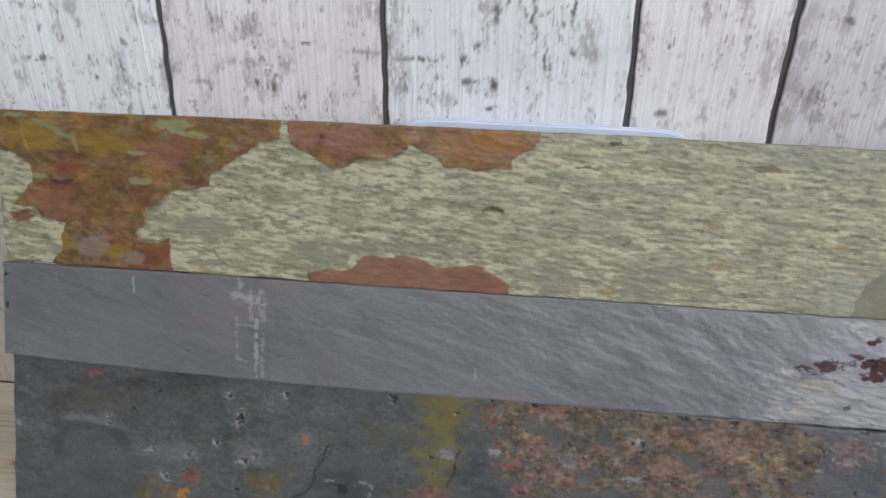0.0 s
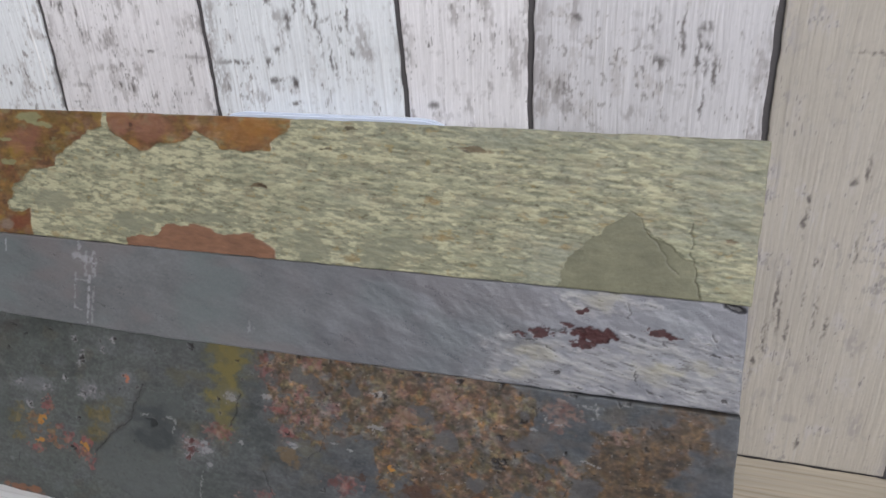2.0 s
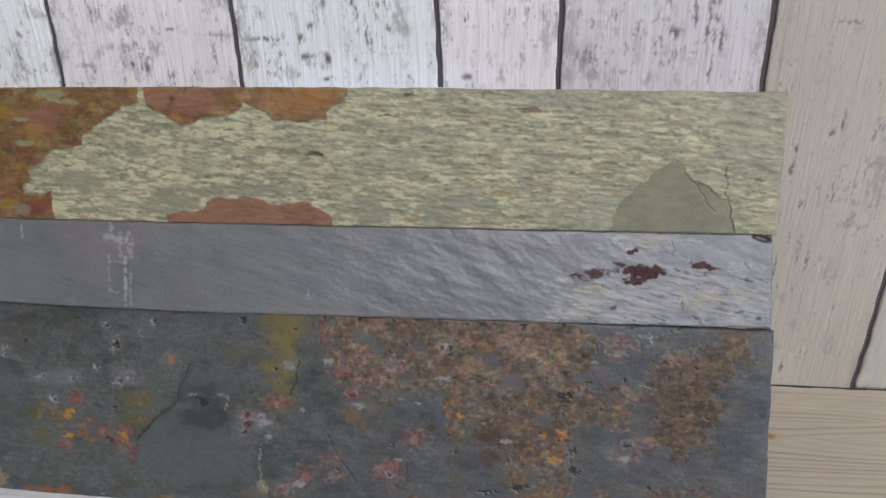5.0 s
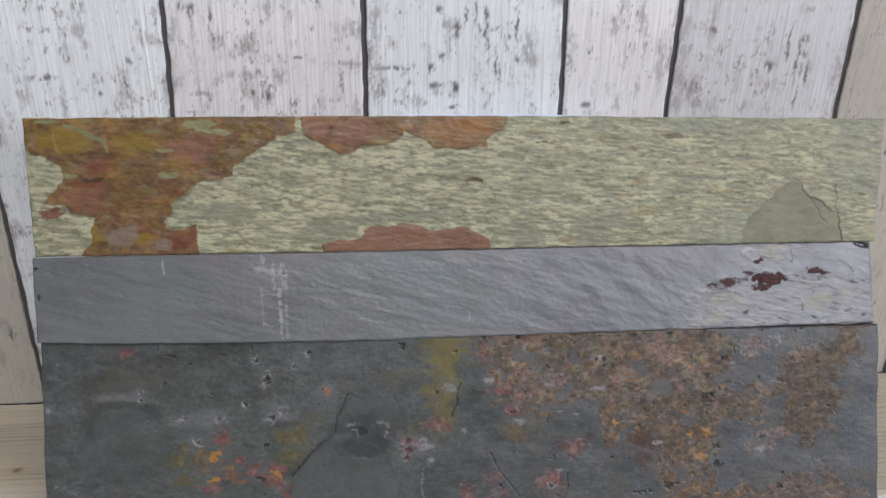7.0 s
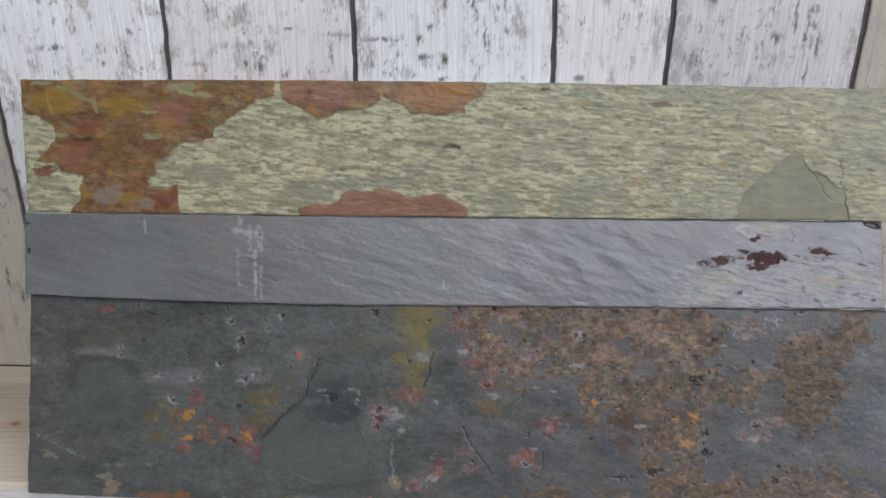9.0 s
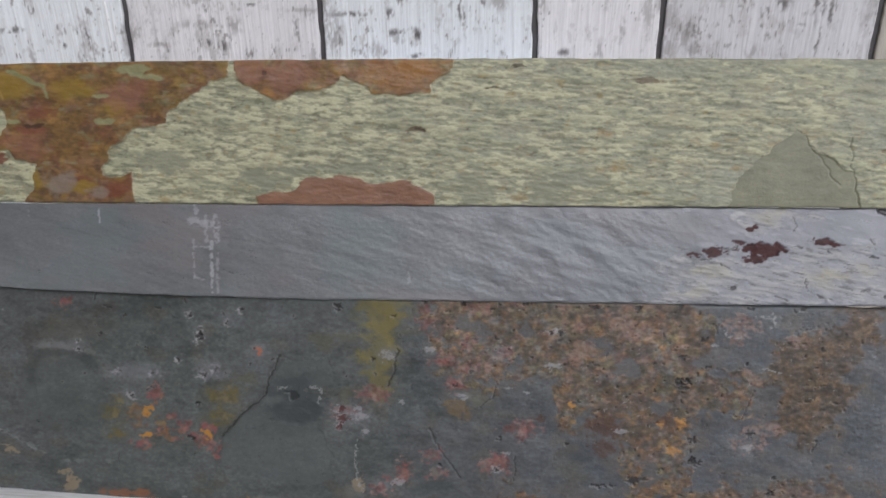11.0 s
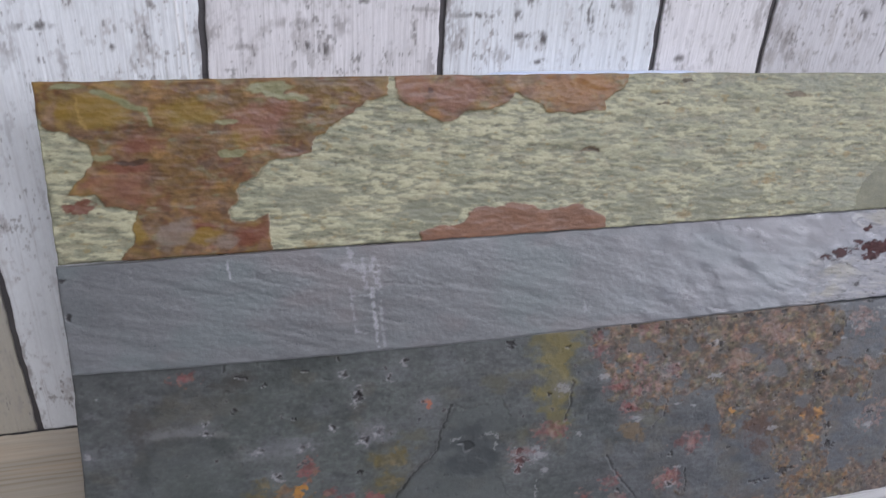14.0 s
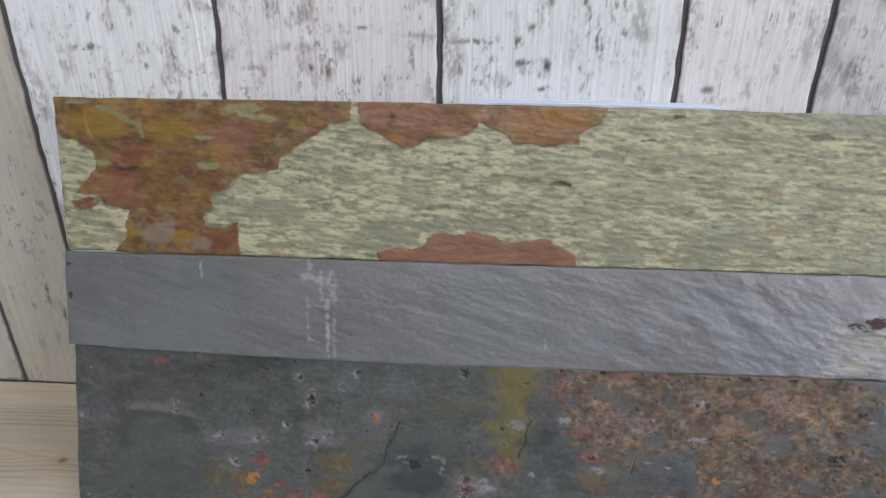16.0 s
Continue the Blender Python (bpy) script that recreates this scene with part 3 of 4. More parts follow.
    # grooves that run across the strip
    for pts in ([(-241.1, 44), (-230, 42), (-214.6, 38.5)], [(-202.5, 48.4), (-194, 44.1)], [(-293.8, 54.5), (-284, 49.6)], [(-293.5, 23.7), (-271.4, 18.1)], [(-207.3, 30), (-186.4, 27.2)], [(-132.3, 39.3), (-109.7, 37.2)], [(-175.4, 29.3), (-165.6, 27.9)], [(-111.1, 37.2), (-95.5, 34.8)]):
        m = s.stroke(pts, 1.3) * step(-1.5, 0.8, s.torn)
        s.hgt -= 0.08 * m
        s.paint(m, (104, 104, 106), 0.35)
    k = s.edges(1.2)
    s.paint(k, (150, 150, 154), 0.35)
    chip = s.spot(292.7, 59.3, 6.1, 2, 0.3, -15)
    s.paint(chip, (48, 44, 44), 0.9)
    s.hgt -= 2.5 * chip
    return s, [("crust", "pale, finely cracked crust", step(0.4, 0.6, pale))]


# dark, many-coloured strip that stands on the table
def rusty_strip():
    s = Sheet(-298.5, 300, 140, 0.55, 0.55, (95, 100, 97), 8, 0.67)
    big, mid, mott, fine = s.noise(80, 50, 3), s.noise(26, 16, 4), s.noise(9, 6, 4), s.noise(3, 1.8, 3)
    east = step(-120, 140, s.U)
    s.paint(east, (82, 86, 94), 0.85)
    s.paint(step(0, 1.6, mid), (104, 107, 106), 0.5)
    s.paint(step(0, 1.6, -mid) * (1 - 0.6 * east), (74, 79, 76), 0.5)
    s.paint(step(0, 1.8, big), (98, 97, 100), 0.35)
    s.paint(step(0.4, 1.8, s.noise(22, 9, 4, -12)), (110, 112, 116), 0.4)
    s.paint(step(0.8, 1.9, s.noise(15, 6, 4, -8)), (70, 72, 72), 0.4)
    s.paint(step(0.9, 2.0, s.noise(17, 10, 4)), (98, 94, 82), 0.4)
    s.shade(mott, 0.05)
    s.shade(s.noise(7, 2.4, 3), 0.035)
    s.shade(s.noise(1.8, 1.3, 2), 0.09)
    s.shade(s.noise(3.5, 1.6, 2, -6), 0.05)
    s.hgt += 0.45 * big + 0.10 * mid + 0.03 * mott + 0.01 * fine
    s.gloss += -0.17 + 0.04 * mott
    # mottled iron stain: fields with torn borders, and islands of bare slate in them
    s.warp(13, 2.6, 4)
    tear = 5.5 * s.torn + 2.0 * s.noise(4, 3, 3)
    upper = s.inside([(0, 150), (4, 126), (9, 107), (17, 97), (30, 86), (44, 88), (60, 96), (76, 90), (84, 68), (96, 57), (104, 62), (128, 58), (128, 40), (140, 16), (160, 14), (178, 32), (176, 52), (184, 70), (196, 74), (214, 66), (220, 92), (190, 98), (186, 118), (180, 150)])
    end = s.inside([(262, 150), (262, 130), (240, 122), (224, 112), (221, 80), (224, 56), (244, 56), (260, 70), (268, 92), (272, 112), (282, 122), (290, 150)])
    foot = s.inside([(36, -10), (44, 9), (80, 13), (118, 8), (150, 16), (190, 30), (210, 22), (262, 34), (284, 22), (286, -10)])
    field = np.maximum.reduce([upper, end, foot * 0.9])
    brown = np.maximum(step(-2.5, 3.0, np.maximum(upper, foot * 0.9) + tear), step(-7, 2, end + 0.7 * tear))
    island = np.maximum.reduce([s.blot(*q, 0.5, 0.45) for q in ((97.8, 36.8, 27, 14.4), (133.7, 95.4, 9, 6), (195.3, 110, 15, 9), (152, 74, 11, 4.5), (188, 64.3, 16, 4.5), (215.6, 76, 8, 9.9), (204, 41.3, 25, 9), (148.5, 30, 12, 5), (236, 131, 21.6, 8), (39.5, 123.6, 9, 7.2), (63, 118.8, 6, 4.3), (112.5, 110.9, 9, 6), (125.7, 17.3, 8, 6))])
    brown = brown * (1 - 0.85 * island)
    keep = s.col.copy()
    one = np.ones_like(brown)
    north = step(80, 112, s.V + 6 * mott) * step(190, 120, s.U)
    s.paint(one, (108, 94, 76))
    s.mosaic(one, 15, ((0.18, (104, 102, 84)), (0.16, (120, 100, 88)), (0.16, (92, 76, 60)), (0.16, (108, 110, 110)), (0.1, (124, 110, 80))), 0.6)
    s.paint(north, (124, 112, 92), 0.4)
    s.mosaic(one, 6.5, ((0.13, (132, 98, 64)), (0.09, (142, 114, 104)), (0.20, (82, 64, 50)), (0.12, (114, 108, 80)), (0.10, (112, 114, 116))), 0.55)
    s.mosaic(one, 3.0, ((0.11, (146, 106, 70)), (0.06, (156, 126, 114)), (0.17, (66, 50, 42)), (0.10, (118, 110, 74)), (0.09, (120, 120, 122)), (0.03, (170, 122, 66))), 0.62)
    s.paint(north * step(0.7, 1.8, s.noise(9, 7, 4)), (148, 112, 106), 0.5)
    s.paint(step(-6, 2, end + 0.7 * tear), (86, 67, 48), 0.65)
    s.paint(step(-3, 5, end + tear) * step(0.2, 1.3, s.noise(7, 6, 4)), (118, 94, 64), 0.75)
    s.paint(step(-3, 5, end + tear) * step(0.5, 1.5, s.noise(8, 7, 4)), (62, 51, 42), 0.75)
    s.paint(step(40, 20, s.V) * step(190, 220, s.U), (112, 96, 94), 0.5)
    s.paint(s.blot(140, 62, 40, 14, 1.0), (86, 64, 46), 0.45)
    s.col = s.col * np.array((0.90, 0.86, 0.80))
    s.shade(s.noise(5, 4, 3), 0.12)
    s.shade(s.noise(12, 8, 3), 0.12)
    s.shade(fine, 0.18)
    s.shade(s.noise(1.6, 1.3, 2), 0.14)
    b = (brown * 0.92)[..., None]
    s.col = keep * (1 - b) + s.col * b
    grain = s.noise(4.5, 3.4, 4)
    s.hgt += brown * (0.06 * grain + 0.02 * s.noise(2.6, 2.0, 2) + 0.08)
    s.gloss += brown * (0.12 + 0.05 * grain)
    # a faint brown bloom round the fields
    s.paint(step(-16, 0, field + 1.5 * tear) * (1 - brown), (108, 98, 90), 0.3)
    # ochre and olive stains
    s.warp(7, 1.6, 4)
    ochre = s.inside([(-45, 150), (-42, 128), (-36, 116), (-40, 100), (-33, 84), (-30, 74), (-22, 78), (-21, 92), (-18, 106), (-13, 120), (-12, 150)])
    s.paint(step(-9, 2, ochre + 2 * s.torn), (104, 106, 82), 0.5)
    s.paint(step(-4.5, 4.0, ochre + 2.6 * s.torn), (122, 112, 70), 0.65)
    s.paint(step(0, 4.0, ochre + 3 * s.torn) * step(-0.5, 1.2, s.noise(8, 8, 3)), (136, 122, 68), 0.55)
    s.spots((106, 102, 76), 0.45, 1.0, [(-134.8, 70.9, 13, 7.2), (-124.7, 77.1, 7, 5), (-133.5, 57, 12, 6), (-116.7, 85.3, 8, 4), (-64.5, 110.7, 8, 6), (-48.8, 113.5, 6.5, 4.3), (36.6, 76.6, 10, 5), (-51.8, 73.4, 4, 5.4), (-212, 59.6, 7, 5), (-207, 46, 7, 5)])
    s.spots((100, 96, 82), 0.3, 1.3, [(-236.1, 114, 22, 8), (-255, 106, 10, 14)])
    s.crust([(-134.8, 70.9, 9, 5), (-124.7, 77.1, 5, 4), (-133.5, 57, 8, 4), (-212, 59.6, 5, 4), (-206, 46, 6, 4), (-208, 68, 4, 3)], ((0.4, (122, 106, 58)), (0.25, (104, 94, 60)), (0.15, (140, 122, 84))), 0.7, 3.0)
    s.spots((128, 106, 76), 0.7, 0.6, [(23.6, 68.5, 6.1, 6.5), (109, 109.1, 9, 5.4), (17.5, 73.7, 4.3, 2.9)])
    # smooth hollows left by lost flakes
    s.warp(12, 1.2)
    hollow = s.inside([(-136.4, 43.9), (-120, 61.3), (-104.3, 74.2), (-101, 86.5), (-95.5, 100.9), (-83.6, 96.9), (-62.6, 101.1), (-55.5, 90.7), (-67.6, 80.1), (-68.3, 57.4), (-60.2, 36.5), (-60, 19.1), (-75.6, 13.5), (-100.2, 16.2), (-121.3, 24.9), (-133.6, 26.5)])
    disc = s.spot(-244.5, 70.1, 30.6, 29.7, 0.2)
    quiet = np.exp(0.05 * s.noise(30, 16, 3) + 0.02 * s.noise(3, 2, 2))[..., None]
    for m, c, k in ((step(-0.6, 0.6, hollow), (98, 103, 102), 0.6), (disc, (92, 98, 95), 0.45)):
        w = (m * k)[..., None]
        s.col = s.col * (1 - w) + lin(*c, s.depth) * quiet * w
        s.hgt = s.hgt * (1 - 0.6 * m) - 0.1 * m
        s.gloss -= 0.04 * m
    # the hollow's dip is darkened in the colour, as shade in its concave middle
    s.spots((64, 69, 72), 0.6, 1.1, [(-83.3, 74, 19, 12), (-86.7, 63, 20, 6)], -0.3)
    s.spots((42, 46, 48), 0.85, 0.5, [(-87.9, 73.4, 2.5, 2.5)], -0.6)
    # painted shading bands along the scars' edges, and a pale band above the disc
    s.paint(s.stroke([(-269, 78), (-268, 92), (-257.2, 97.6), (-244.8, 98.5), (-232, 95), (-222, 88)], 4.5), (62, 66, 64), 0.4)
    s.paint(s.stroke([(-262, 102), (-250, 104), (-236, 102), (-226, 98)], 3.0) * step(-0.6, 1.0, s.torn), (134, 132, 130), 0.4)
    s.paint(s.stroke([(-95.5, 100.9), (-101, 86.5), (-105.7, 72.4), (-120, 61.3), (-133.8, 45.4), (-136, 30)], 3.2), (66, 66, 64), 0.4)
    s.warp(4, 0.5)
    for pts, w, c in (([(-95.5, 100.9), (-101, 86.5), (-105.7, 72.4), (-120, 61.3), (-133.8, 45.4)], 1.0, 0.75), ([(-16.4, 106), (-19.2, 90), (-23.1, 82)], 1.2, 0.7), ([(4.6, 55.1), (14.4, 37.9), (25.9, 23.8)], 1.0, 0.6), ([(60.8, 39.6), (60.8, 22.7)], 0.7, 0.7),
                      ([(210.5, 85.6), (204, 67.3)], 0.8, 0.7), ([(48.6, 87), (46, 76), (38, 70)], 0.7, 0.5), ([(-206.2, 31.3), (-206.5, 22.5)], 0.6, 0.6), ([(249.5, 55.6), (247.9, 49)], 0.8, 0.8), ([(233, 139.7), (235.7, 135.4)], 0.8, 0.7), ([(-224, 132.7), (-221.4, 137.1)], 0.8, 0.7), ([(188.4, 127.7), (186.8, 121.6)], 0.6, 0.6)):
        m = s.stroke(pts, w * 0.8) * step(-3.0, -1.2, s.torn)
        s.paint(m, (50, 49, 48), c)
        s.hgt -= 0.5 * m
    # red, pink and orange crusts
    s.warp(4, 1.2, 4)
    ROSY = ((0.34, (154, 88, 86)), (0.22, (172, 118, 108)), (0.18, (120, 66, 60)), (0.12, (150, 104, 76)))
    PINK = ((0.34, (144, 96, 94)), (0.2, (164, 132, 126)), (0.2, (112, 64, 60)), (0.12, (128, 116, 108)))
    RUST = ((0.34, (152, 110, 66)), (0.2, (128, 88, 54)), (0.16, (168, 132, 80)), (0.14, (112, 100, 64)))
    s.crust([(-243.4, 130.4, 5, 3), (-181.1, 72, 5, 6.5), (-171.5, 57, 5, 2.6), (-160.9, 49.5, 5, 4), (-144.6, 50.4, 6, 4), (-142.2, 40, 7, 3), (-138.2, 34.5, 3, 5), (-150, 43, 7, 3), (-190.3, 37.6, 6, 3), (-177, 47, 4, 4), (-165, 41, 5, 2.4)], ROSY, 0.8, 2.8)
    s.crust([(12.9, 101.3, 7, 5), (26.8, 96.5, 6, 4), (38, 97.5, 5.4, 4), (64.6, 57.9, 11, 4.6), (66.4, 52.4, 3.5, 5), (48.3, 33.1, 9, 7), (7.4, 37.8, 6.1, 4.3), (10.5, 26, 6.5, 4), (53.3, 105.9, 6, 4), (28.9, 112.7, 5, 4),
            (22.2, 84.7, 6, 4.4), (-32.7, 75.4, 10.1, 6.1), (-28.4, 13.7, 7, 3.5), (-11.5, 29, 5, 6), (-16.2, 20, 7, 3), (-51.7, 64.6, 8.3, 5.4), (2.4, 127.5, 5, 9), (36.7, 135, 8, 3)], PINK, 0.75, 2.8)
    s.crust([(48.3, 33.1, 5, 4), (22, 84.5, 3.5, 2.6), (-12, 26, 3, 5), (13, 101, 4, 2.4), (66, 57, 5, 2)], ROSY, 0.6, 2.2)
    s.crust([(203, 126, 9, 8), (200.5, 119, 6.5, 2.9), (217, 61, 10, 4.7), (208, 50.5, 9, 5), (209.5, 95.1, 7, 4), (236.7, 117.2, 5.4, 3.2), (131, 122, 12, 8), (104, 109, 8, 6), (142.1, 105.3, 4, 2.6)], ((0.4, (152, 118, 108)), (0.2, (164, 138, 128)), (0.15, (132, 92, 82))), 0.6, 3.2)
    s.spots((198, 140, 62), 0.9, 0.4, [(-185.8, 60.5, 3, 4.3), (-144.5, 46, 4, 2.4), (-187.4, 44.3, 3.6, 1.6), (166, 64, 2.6, 4), (160.5, 45.6, 5, 2), (153.9, 63, 2.2, 1.6), (97, 73.2, 2.4, 2), (-59.8, 2, 2.9, 2.5)])
    s.crust([(-194.5, 59.5, 6, 5), (-177, 51, 4.3, 4.6), (-172, 43.3, 3.2, 2.9), (-192.3, 50.8, 6.5, 2.6), (165.9, 59.7, 5, 5), (92, 84.5, 4.3, 4), (94.9, 63.7, 5, 3.5), (133.8, 65.2, 6, 3.2), (134.6, 30, 7, 6), (144.9, 12.4, 6, 3.4), (153.4, 23, 9, 3), (-113.2, 2, 7.2, 2.2), (160, 47, 7, 4)], RUST, 0.65, 2.2)
    s.spots((154, 102, 72), 0.75, 0.8, [(-205.9, 3.2, 14.4, 2.9), (-189.2, 3.4, 6.1, 3.2)])
    s.spots((160, 142, 118), 0.75, 0.5, [(-283.5, 29.5, 4.7, 2.2), (-286.6, 33.7, 4.7, 0.9), (-244.8, 16.5, 5, 1.8), (-240, 7, 4.7, 6.1), (-242.1, 12.2, 1.8, 4.3), (-40.7, 16.8, 3.2, 4.7)])
    s.spots((120, 114, 104), 0.5, 0.9, [(-47.6, 10.6, 7.2, 5.4)])
    s.spots((86, 58, 46), 0.75, 0.6, [(116.6, 59.7, 10.1, 6.5), (117.6, 46.7, 7.2, 5.4), (92.3, 61, 4, 1.4), (76.3, 64.2, 4, 1.6), (158.1, 64.8, 7.9, 3.2), (107.1, 127.3, 2.5, 3.2), (-52.6, 60.2, 4.3, 2.5), (192.4, 81.8, 6.5, 2.2)])
    # dim brown blotches near the upper border
    s.spots((74, 68, 62), 0.5, 0.9, [(-219.4, 124.6, 10, 3), (-214, 129, 7, 2.5), (-268.3, 108, 6, 9)])
    # small pits with pale rims
    s.warp(3, 0.8, 3)
    rims = [(-157.6, 125.3, 2, 1.8), (-150.3, 112.8, 2.3, 3.6), (-165.9, 95.4, 1.6, 1.8), (-183.7, 85.7, 2.7, 2), (-148.7, 85.7, 2.2, 2.2), (-206.3, 86, 2.5, 1.1), (-197.8, 70.5, 2.5, 1.8), (-236.1, 105.7, 1.4, 1.4), (-233.7, 99.7, 1.4, 1.4),
            (-122.1, 129.5, 1.4, 1.4), (-132, 121, 1.6, 1.8), (-139.9, 89, 2.9, 2.5), (-149.4, 85.7, 2, 1.8), (-53.9, 66.3, 3.2, 2.2), (-52, 59.7, 4.3, 2.9), (-55.1, 54.1, 2.5, 2.2), (-23.4, 102.6, 2.9, 2.3)]
    for u, v, ru, rv in rims:
        s.paint(s.blot(u, v, ru * 2.3, rv * 2.1, 1.2), (130, 129, 132), 0.35)
        s.paint(s.blot(u, v, ru * 1.15, rv * 1.1, 0.4, 0.5), (170, 168, 169), 0.55)
    for u, v, ru, rv in rims[:-4]:
        s.paint(s.spot(u + 0.2 * ru, v, ru * 0.68, rv * 0.68, 0.4), (52, 46, 46), 0.9)
        s.hgt -= 0.8 * s.spot(u, v, ru * 0.8, rv * 0.8, 0.5)
    s.spots((92, 44, 42), 0.9, 0.4, [(-53.9, 66.3, 2.9, 1.8), (-52, 59.7, 4, 2.5), (-55.1, 54.1, 2, 1.8)], -0.8)
    s.spots((140, 139, 144), 0.4, 1.3, [(-141.3, 89.3, 10.8, 6.5), (-109.9, 103, 6.1, 5.8), (-197.1, 85.8, 19.8, 4.7), (-291, 115.8, 4.3, 1.8), (-294.6, 94.7, 3.6, 2.9), (-250.2, 102.4, 16.2, 2.9), (-41.2, 63.1, 7.2, 4.7), (-37.6, 51.8, 3.2, 3.6), (48.4, 105.5, 7.2, 3.6), (46.4, 127.2, 2.9, 2.2), (27.8, 77.8, 9, 1.8)])
    s.spots((196, 118, 88), 0.85, 0.5, [(-109.6, 103.5, 2.2, 2.2)])
    s.warp(2.2, 0.6, 3)
    s.spots((178, 177, 179), 0.55, 0.5, [(-294.8, 94.5, 1.6, 1.4), (-290.9, 43.5, 1.8, 1.1), (-39.5, 61.9, 4, 2.2), (-43, 66.9, 3.2, 1.3), (-37.3, 52.3, 2, 2.5), (-13.4, 72.3, 2.2, 1.1), (-14.6, 19, 4, 2.2), (48.9, 30.5, 3.6, 2.5), (27.9, 75.7, 2.5, 0.9),
            (27, 77.8, 3.2, 0.7), (85.5, 120.5, 5, 1.8), (67.8, 80.6, 2.5, 0.7), (55.6, 83.7, 2.5, 0.7), (186.5, 114.2, 1.8, 1.1), (55.2, 40, 2.5, 1.3), (-288.9, 124.1, 0.7, 0.7), (-160.1, 2.9, 1.4, 1.1), (-105.3, 2.5, 1.1, 1.1), (84.9, 98.6, 5.4, 1.4), (4.9, 107.4, 5.4, 1.4), (207.5, 50, 4, 1.8), (128.7, 57.3, 4.7, 1.4)])
    # pale lines; the three short ones in the hollow are painted highlights
    for pts, w in (([(210.7, 132.9), (222.8, 132.4)], 1.0), ([(221, 135.2), (223.7, 127.4), (219.4, 126.5)], 1.1), ([(191, 123.4), (193.7, 120), (201.9, 119.3)], 0.8), ([(216.3, 100.4), (221.5, 98.4), (227, 98.2)], 1.0), ([(236.5, 136.8), (241.7, 136.7)], 0.6), ([(-73.8, 80.3), (-67.6, 79)], 1.6),
                   ([(-96.3, 78.5), (-89.3, 79.7)], 0.8), ([(-67.3, 78.3), (-68.6, 69.6)], 0.7), ([(-42.8, 47), (-43.7, 35.1), (-42.1, 19.4), (-38.9, 12.1)], 0.8), ([(129.9, 75.4), (132.8, 78.2)], 0.6)):
        s.paint(s.stroke(pts, w) * step(-1.0, 0.3, s.torn), (172, 172, 172), 0.6)
    s.paint(s.stroke([(-95, 99.5), (-83.6, 96.4), (-73, 97.6), (-61.9, 101.5)], 0.9) * step(-0.6, 0.8, s.torn), (128, 130, 128), 0.4)
    vein = s.stroke([(-293.8, 46.4), (-281.3, 39.6), (-268.9, 33.7), (-258.2, 29.1), (-242.3, 24.5), (-228.2, 23.9), (-206.1, 25.1)], 2.4) * step(-0.6, 1.2, s.noise(5, 3, 3))
    s.paint(vein, (134, 136, 136), 0.6)
    s.paint(s.stroke([(-292.9, 45.5), (-268.9, 32.8), (-258.2, 28.6)], 0.9), (150, 152, 152), 0.3)
    # scattered pinholes with pale rims over the dark half
    for u, v, r in zip(s.rng.uniform(-250, 40, 30), s.rng.uniform(60, 132, 30), s.rng.uniform(0.5, 1.0, 30)):
        s.paint(s.spot(u, v, r * 2.3, r * 1.8, 0.5), (140, 138, 138), 0.35)
        s.paint(s.spot(u, v, r, r * 0.8, 0.4), (56, 48, 47), 0.85)
    # dark pits
    dark = [(164.4, 90.6, 2.9, 2.9), (169.2, 91, 2.5, 2.7), (166.8, 87.1, 4, 2.9), (179, 117.2, 2.5, 2), (173.4, 52.9, 3.6, 2.2), (175.7, 38.7, 4.3, 2.7), (173.1, 40.7, 2.5, 1.8), (224.9, 31.3, 1.6, 1.6), (222.8, 21.3, 2.5, 2.2), (167.1, 106, 2.2, 1.1), (207.9, 58.3, 3.2, 1.6),
            (182.7, 99.9, 1.4, 1.3), (206.6, 104.1, 1.1, 1.4), (172.2, 45.6, 1.3, 1.3), (-56.7, 134.4, 3.2, 2.5), (-150.7, 112.6, 2.3, 3.2), (-33.3, 100.2, 1.6, 1.4), (-19.3, 128.3, 2.2, 1.4), (83.8, 120.5, 1.6, 1.1), (89.2, 120.1, 1.4, 2.2)]
    dark += [(-201.9, 123.7, 2.2, 1.3), (-180, 129.3, 2.5, 1.1), (-214.3, 129, 4, 1.1), (-186.7, 103.1, 1.4, 0.9), (-218.8, 110.3, 1.1, 0.9), (-151.7, 66.4, 2.2, 1.1), (-160.3, 135.2, 1.3, 0.9), (-154.3, 32.2, 1.1, 0.9), (-156.2, 43.2, 3.2, 1.4), (-115.9, 94.1, 1.4, 1.4), (-122.5, 129.9, 0.7, 0.9), (-151.6, 66.4, 2.2, 1.3),
             (109.6, 136.9, 2.9, 1.4), (137.8, 137, 2.9, 1.4), (51.1, 50.7, 1.6, 1.8), (93.3, 48, 2.5, 0.9), (115.3, 21.4, 5.4, 0.9), (123.1, 21.6, 2.2, 0.9), (136.3, 26.2, 4, 2.9), (12, 30.9, 1.1, 1.4), (22.5, 84.2, 1.8, 1.4), (48.4, 29.8, 1.8, 1.4)]
    for u, v, ru, rv in dark:
        m = s.blot(u, v, ru * 0.85, rv * 0.85, 0.4, 0.3)
        s.paint(m, (46, 40, 42), 0.9)
        s.hgt -= 0.8 * m
    # a dusting of tiny pits and specks over the stained half
    pit = step(1.65, 2.3, s.noise(3.0, 2.2, 2)) * (0.25 + 0.75 * np.clip(brown, 0, 1))
    s.paint(pit, (50, 44, 42), 0.8)
    s.hgt -= 0.6 * pit
    s.paint(step(2.0, 2.6, s.noise(2.4, 1.8, 2)) * (0.2 + 0.8 * np.clip(brown, 0, 1)), (176, 170, 164), 0.5)
